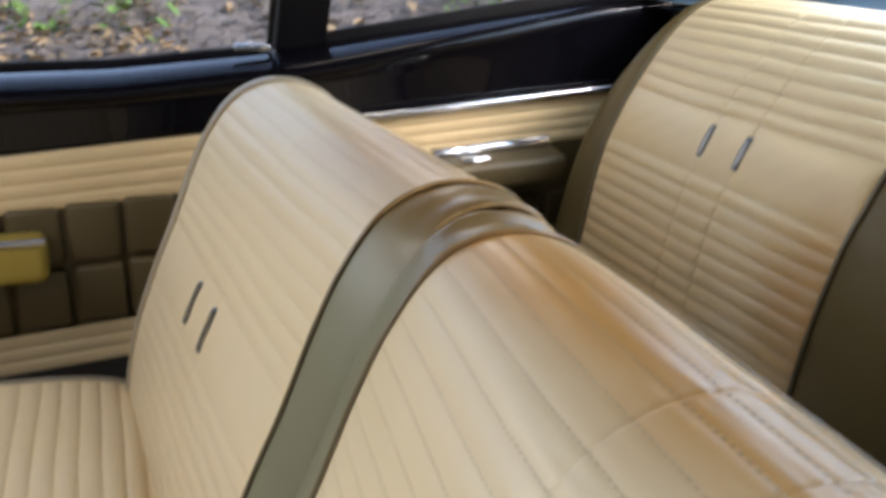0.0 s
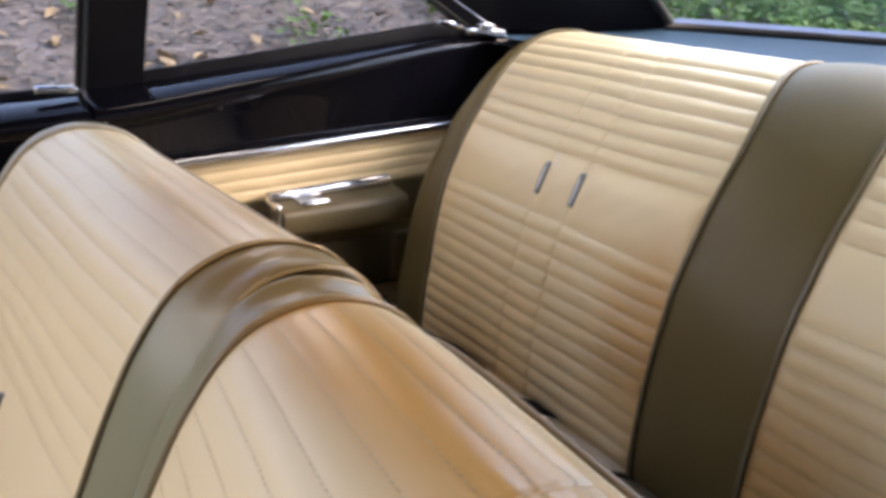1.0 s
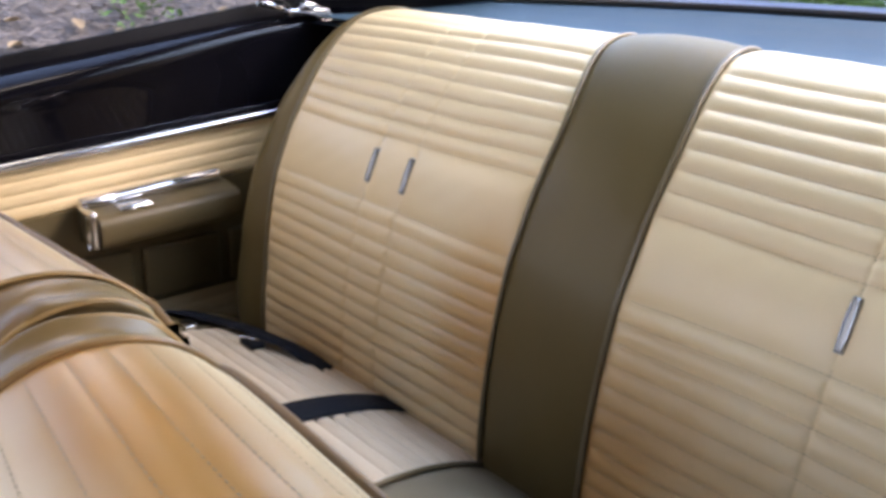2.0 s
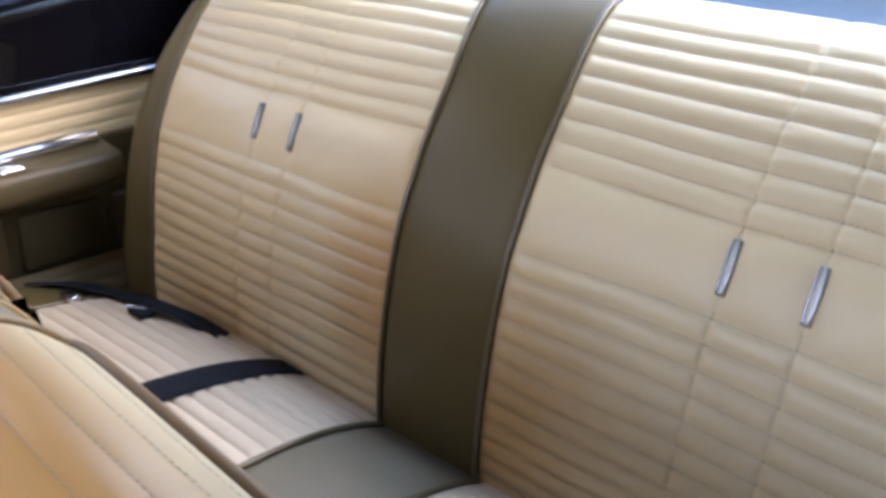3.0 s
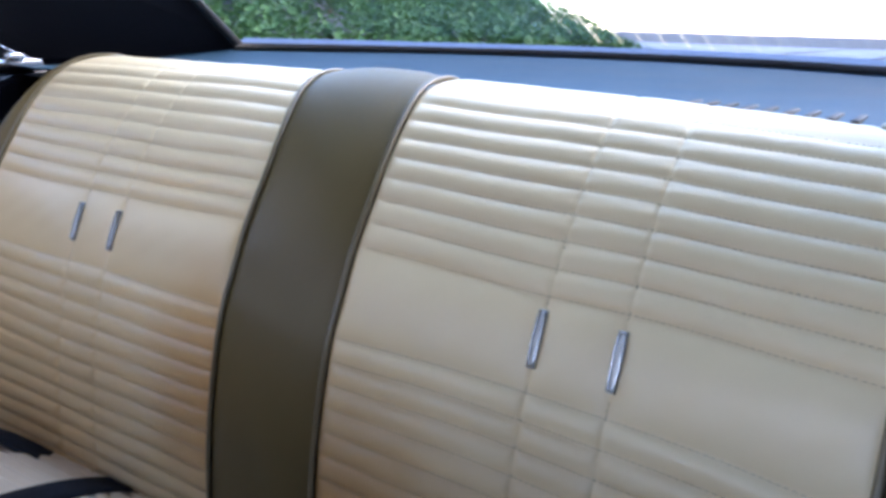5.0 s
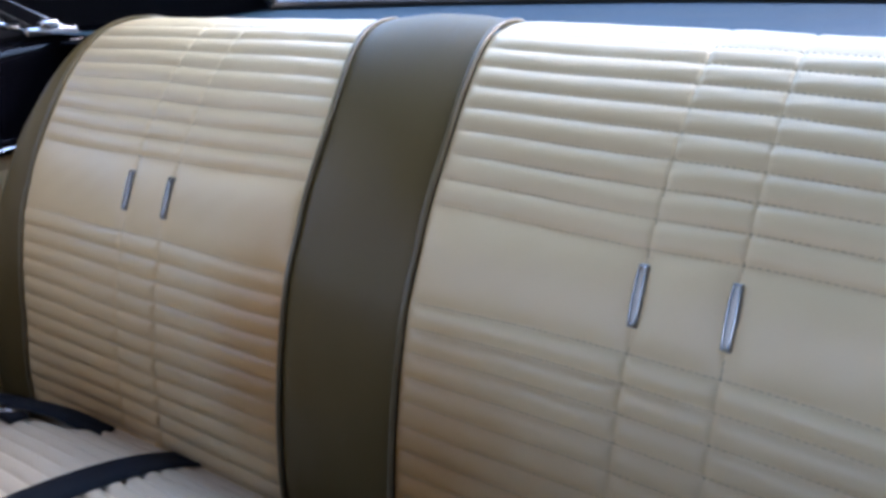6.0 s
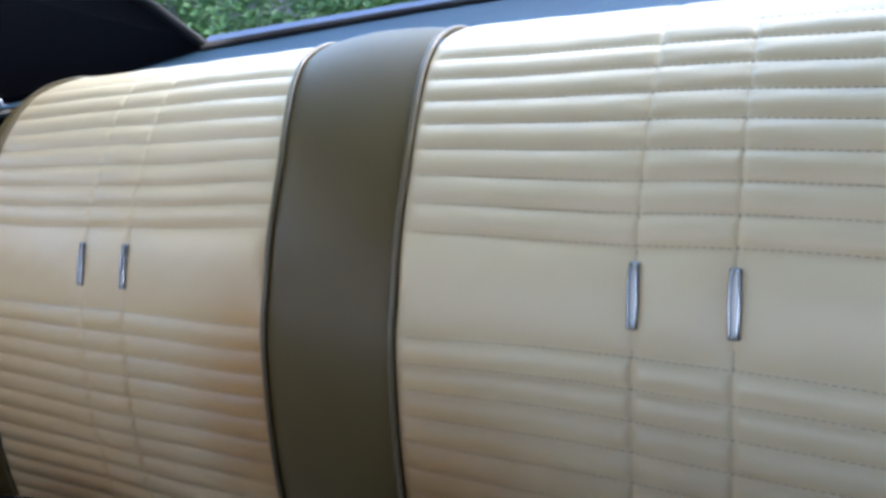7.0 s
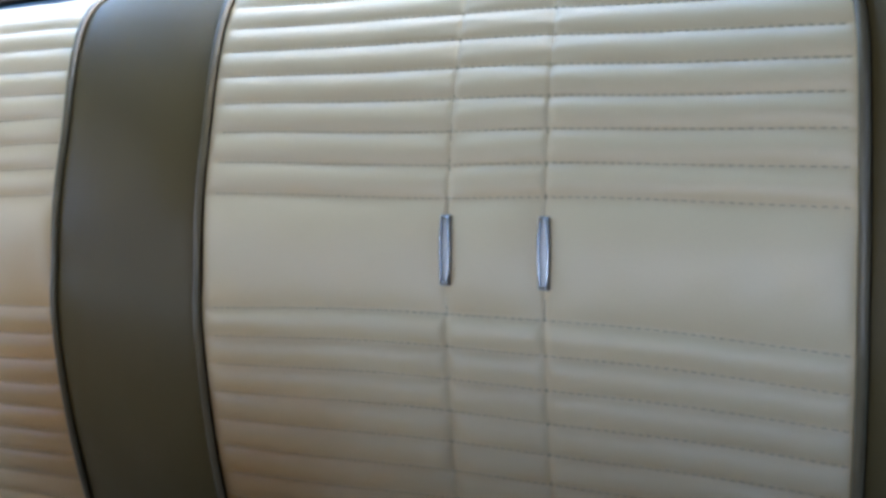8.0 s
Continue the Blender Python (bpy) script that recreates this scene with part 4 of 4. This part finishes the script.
def build_shell():
    single("floor", box(-1.75, 0.20, -0.74, 0.74, 0.17, 0.222), CARPET, "dark carpeted car floor", "floor", "structure", smooth=False)
    xs, ys = np.linspace(-1.32, 0.10, 26), np.linspace(-0.60, 0.60, 24)
    X, Y = np.meshgrid(xs, ys, indexing="ij")
    Z = ROOF + 0.035 * (1 - (Y / 0.60) ** 2) + 0.012 * (1 - ((X + 0.35) / 0.7) ** 2) - 0.03 * np.clip((-1.0 - X) / 0.38, 0, 1)
    p = np.stack([X, Y, Z], -1)
    up = p + np.array([0, 0, 0.03])
    rim = [grid(np.stack([p[i], up[i]])) for i in (0, -1)] + [grid(np.stack([p[:, i], up[:, i]])) for i in (0, -1)]
    single("ceiling", join(grid(p), grid(up), *rim), BLACK_VINYL, "black headliner under the roof", "ceiling", "structure")
    for side, name in ((1, "wall_passenger"), (-1, "wall_driver")):
        y0, y1 = sorted((side * 0.802, side * 0.84))
        parts = [box(-0.48, 2.0, y0, y1, 0.20, 0.885, 0.01)]
        if side > 0:
            parts.append(box(-1.75, -0.485, y0, y1, 0.20, 0.875, 0.01))
        else:
            # The last box is an added, unseen closed door that blocks low light.
            parts += [box(-0.48, 0.60, -0.80, -0.725, 0.22, 0.93, 0.01), box(-1.75, -1.45, y0, y1, 0.20, 0.875, 0.01), box(-1.45, -0.482, -0.80, -0.725, 0.14, 0.885, 0.01)]
        single(name, join(*parts), BLACK_PAINT, "glossy black outer body side", "car body", "structure", smooth=False)
    single("wall_front", join(box(-1.80, -1.75, -0.80, 0.80, 0.17, 0.90), box(-1.75, -1.42, -0.78, 0.78, 0.72, 0.93, 0.03)), BLACK_VINYL, "black dashboard and bulkhead", "dashboard", "structure", smooth=False)
    single("wall_rear", box(0.20, 0.24, -0.74, 0.74, 0.20, 0.985), BLACK_VINYL, "black panel behind the rear seat", "car body", "structure", smooth=False)


# ---- seat belts ----
def ribbon(points, width, thick, across):
    """A flat strap along a line of points."""
    p = np.asarray(points, float)
    t = np.gradient(p, axis=0)
    t /= np.linalg.norm(t, axis=1)[:, None]
    a = np.asarray(across, float)
    a = a - t * (t @ a)[:, None]
    a /= np.linalg.norm(a, axis=1)[:, None]
    n = np.cross(t, a)
    n *= np.sign(n[:, 2:3] + 1e-9)
    ring = []
    for u, w in ((-0.5, 0), (-0.46, 1), (-0.2, 1.15), (0.2, 1.15), (0.46, 1), (0.5, 0), (0.46, -0.1), (-0.46, -0.1)):
        ring.append(p + a * width * u + n * thick * w)
    q = np.stack(ring + ring[:1], 1)
    return join(grid(q), (q[0, :8], [tuple(range(8))]), (q[-1, :8], [tuple(range(8))]))


def on_cushion(x, lift):
    return float(np.interp(-x, -CUSHION.q[:, 0], CUSHION.q[:, 1])) + lift


def smooth_line(pts, n=60):
    q, s = np.asarray(pts, float), None
    xz, _ = spline(q[:, [0, 2]])
    xy, _ = spline(q[:, [0, 1]])
    k = np.linspace(0, len(xz) - 1, n).astype(int)
    return np.stack([xz[k, 0], xy[k, 1], xz[k, 1]], 1)


def build_belts():
    b = thing("seat_belt", (-0.15, 0.25, 0.58), "black seat belt webbing lying across the rear cushion", "seat belt", "rear seat belts")
    pts = [(x, y, on_cushion(x, 0.0062)) for x, y in ((-0.062, 0.230), (-0.092, 0.226), (-0.14, 0.224), (-0.20, 0.226), (-0.26, 0.229), (-0.34, 0.232), (-0.40, 0.234))]
    pts[0] = (-0.056, 0.222, 0.562)
    part("webbing", ribbon(smooth_line(pts), 0.047, 0.0018, (0, 1, 0)), WEBBING, b, "black woven webbing")
    c = thing("seat_belt", (-0.10, 0.50, 0.57), "black seat belt bunched at the end of the bench", "seat belt", "rear seat belts")
    pts = [(-0.080, 0.340, 0.566), (-0.098, 0.385, 0.584), (-0.108, 0.43, 0.586), (-0.118, 0.49, 0.583), (-0.133, 0.54, 0.580), (-0.160, 0.59, 0.582), (-0.185, 0.64, 0.572)]
    part("webbing", ribbon(smooth_line(pts), 0.036, 0.003, (1, 0.2, -0.33)), WEBBING, c, "black woven webbing")
    buckle = part("buckle", box(-0.148, -0.126, 0.415, 0.450, 0.585, 0.595, 0.003), WEBBING, c, "black plastic buckle")
    part("tongue", tube([(-0.146, 0.449, 0.595), (-0.129, 0.416, 0.595)], 0.0022), CHROME, buckle, "chrome tongue")
    part("latch_plate", box(-0.186, -0.168, 0.530, 0.556, 0.583, 0.590, 0.002), CHROME, c, "small chrome latch plate")


# ---- outside ----
def ground_height(x, y):
    bank = np.clip((y - 1.5) / 6.0, 0, 1) * (1 - np.clip((x - 10.0) / 4.0, 0, 1))
    # Added, unseen rise in front of the car that blocks sky through the windscreen.
    front_light_block = np.clip((-x - 4.0) / 6.0, 0, 1)
    # Added, unseen driver-side bank that blocks the low sky.
    driver_light_block = 4.6 * np.clip((-y - 1.4) / 4.2, 0, 1) ** 1.05 * (1 - np.clip((x - 9.0) / 4.0, 0, 1))
    h = 2.6 * bank ** 1.15 + 2.6 * front_light_block ** 1.2 * (1 - 0.6 * bank) + np.clip(y - 7.5, 0, 60) * 0.05 * (1 - np.clip((x - 10.0) / 4.0, 0, 1))
    return h + driver_light_block + 0.03 * np.sin(3.1 * x + 1.3 * y) * np.clip(y - 1.2, 0, 1) + 0.02 * np.sin(7.7 * x - 4.1 * y) * np.clip(y - 1.2, 0, 1)


def build_ground():
    xs = np.concatenate([np.linspace(-400, -14, 10), np.linspace(-12, 14, 150), np.linspace(17, 400, 12)])
    ys = np.concatenate([np.linspace(-400, -9, 10), np.linspace(-7, 12, 140), np.linspace(15, 400, 12)])
    X, Y = np.meshgrid(xs, ys, indexing="ij")
    Z = ground_height(X, Y)
    rng = np.random.default_rng(5)
    near = (X > -6.5) & (X < 14.5) & (Y > 1.3) & (Y < 12)
    Z = Z + np.where(near, rng.normal(0, 0.012, Z.shape), 0)
    single("ground", grid(np.stack([X, Y, Z], -1)), SOIL, "brown soil bank covered in leaf litter, with added light-blocking banks", "ground", "structure")


def build_drive():
    single("pavement", box(14.2, 70, -40, 45, -0.06, 0.03), PAVING, "pale concrete drive behind the car", "pavement", "structure", smooth=False)


def leaf_quads(rng, n, xr, yr, size, lift, curl):
    vs, fs = [], []
    for _ in range(n):
        x, y = rng.uniform(*xr), yr[0] + (yr[1] - yr[0]) * rng.random() ** 1.4
        c = np.array([x, y, float(ground_height(x, y)) + rng.uniform(*lift)])
        a = rng.uniform(0, 2 * math.pi)
        s = rng.uniform(*size)
        u = np.array([math.cos(a), math.sin(a), rng.normal(0, 0.3)]) * s
        w = np.array([-math.sin(a), math.cos(a), rng.normal(0, 0.3)]) * s * rng.uniform(0.35, 0.6)
        up = np.array([0, 0, 1]) * s * rng.uniform(0.1, curl)
        o = len(vs)
        vs += [c - u, c - 0.3 * u + w + up, c + 0.45 * u + 0.8 * w + up, c + u, c + 0.45 * u - 0.8 * w + up, c - 0.3 * u - w + up, c + 0.05 * u]
        fs += [(o, o + 1, o + 6), (o + 1, o + 2, o + 6), (o + 2, o + 3, o + 6), (o + 3, o + 4, o + 6), (o + 4, o + 5, o + 6), (o + 5, o, o + 6)]
    return vs, fs


def build_outside():
    build_ground()
    build_drive()
    rng = np.random.default_rng(11)
    drift = leaf_quads(rng, 150, (-1.25, -0.40), (2.95, 3.45), (0.02, 0.045), (0.008, 0.03), 0.35)
    few = leaf_quads(rng, 12, (-0.1, 0.9), (3.15, 3.5), (0.04, 0.065), (0.03, 0.06), 0.5)
    near_sill = leaf_quads(rng, 500, (-5.0, 8.0), (-1.3, -5.0), (0.04, 0.08), (0.01, 0.04), 0.4)
    single("fallen_leaves", join(near_sill, leaf_quads(rng, 900, (-5, 12), (1.3, 8), (0.03, 0.05), (0.01, 0.04), 0.5), drift, few), LEAF, "orange-brown fallen leaves on the bare soil", "leaves", "stuff")
    single("leaf_litter", leaf_quads(rng, 13000, (-4, 10), (1.3, 7), (0.010, 0.036), (0.001, 0.008), 0.25), LITTER, "small grey-brown leaf litter on the bank", "leaves", "stuff")
    vs, fs = [], []
    for _ in range(9000):
        x, y = rng.uniform(-5, 10), 1.4 + 6 * rng.random() ** 1.3
        a, l = rng.uniform(0, math.pi), rng.uniform(0.03, 0.10)
        z = float(ground_height(x, y)) + 0.012
        e = np.array([math.cos(a) * l, math.sin(a) * l, rng.normal(0, 0.02)])
        n = np.array([-math.sin(a), math.cos(a), 0]) * 0.004
        c = np.array([x, y, z])
        o = len(vs)
        vs += [c - e - n, c - e + n, c + e + n, c + e - n, c - e + (0, 0, 0.006), c + e + (0, 0, 0.006)]
        fs += [(o, o + 3, o + 5, o + 4), (o + 1, o + 2, o + 5, o + 4)]
    for _ in range(16000):
        x, y = rng.uniform(-1.9, 3.2), rng.uniform(2.3, 4.9)
        a, l = rng.normal(0.4, 0.9), rng.uniform(0.02, 0.055)
        e = np.array([math.cos(a) * l, math.sin(a) * l, rng.normal(0, 0.012)])
        n = np.array([-math.sin(a), math.cos(a), 0]) * 0.0022
        c = np.array([x, y, float(ground_height(x, y)) + rng.uniform(0.008, 0.022)])
        o = len(vs)
        vs += [c - e - n, c - e + n, c + e + n, c + e - n, c - e + (0, 0, 0.004), c + e + (0, 0, 0.004)]
        fs += [(o, o + 3, o + 5, o + 4), (o + 1, o + 2, o + 5, o + 4)]
    single("twigs", (vs, fs), TWIG, "dry twigs and stalks on the bank", "twigs", "stuff", smooth=False)
    vs, fs = [], []
    for n in range(1500):
        cx, cy = (rng.uniform(-5, 12), rng.uniform(1.6, 7.5)) if n < 130 else (rng.uniform(2.2, 10.0), rng.uniform(2.4, 7.0))
        if n < 130 and rng.random() < 0.5:
            cy = rng.uniform(3.0, 7.5)
        if n < 10:
            cx, cy = ((-0.62, 3.22), (-0.66, 3.55), (-0.98, 3.25), (-0.60, 3.75), (-0.9, 3.9), (1.6, 4.1), (2.0, 3.85), (1.2, 4.4), (2.3, 4.1), (0.9, 4.2))[n]
        elif n < 55:
            cx, cy = rng.uniform(0.5, 3.4), rng.uniform(3.9, 5.6)
        r = rng.uniform(0.08, 0.25)
        for _ in range(40):
            a, d = rng.uniform(0, 2 * math.pi), r * math.sqrt(rng.random())
            x, y = cx + d * math.cos(a), cy + d * math.sin(a)
            z = float(ground_height(x, y)) + rng.uniform(0.02, 0.16 if n < 130 else 0.26)
            s = rng.uniform(0.015, 0.035 if n < 130 else 0.045)
            b = rng.uniform(0, 2 * math.pi)
            u = np.array([math.cos(b), math.sin(b), rng.normal(0, 0.5)]) * s
            w = np.array([-math.sin(b), math.cos(b), rng.normal(0, 0.5)]) * s * 0.6
            c = np.array([x, y, z])
            o = len(vs)
            vs += [c - u, c + w, c + u, c - w, c + (0, 0, -0.3 * s)]
            fs += [(o, o + 1, o + 4), (o + 1, o + 2, o + 4), (o + 2, o + 3, o + 4), (o + 3, o, o + 4)]
    single("weeds", (vs, fs), GREEN, "small green weeds growing on the bank", "plants", "stuff", smooth=False)


build_shell()
build_sides()
build_rear_window()
build_quarter_panel()
build_door()
build_rear_seat_back()
build_rear_cushion()
for side_of_car in (1, -1):
    front_seat(side_of_car)
build_belts()
build_outside()
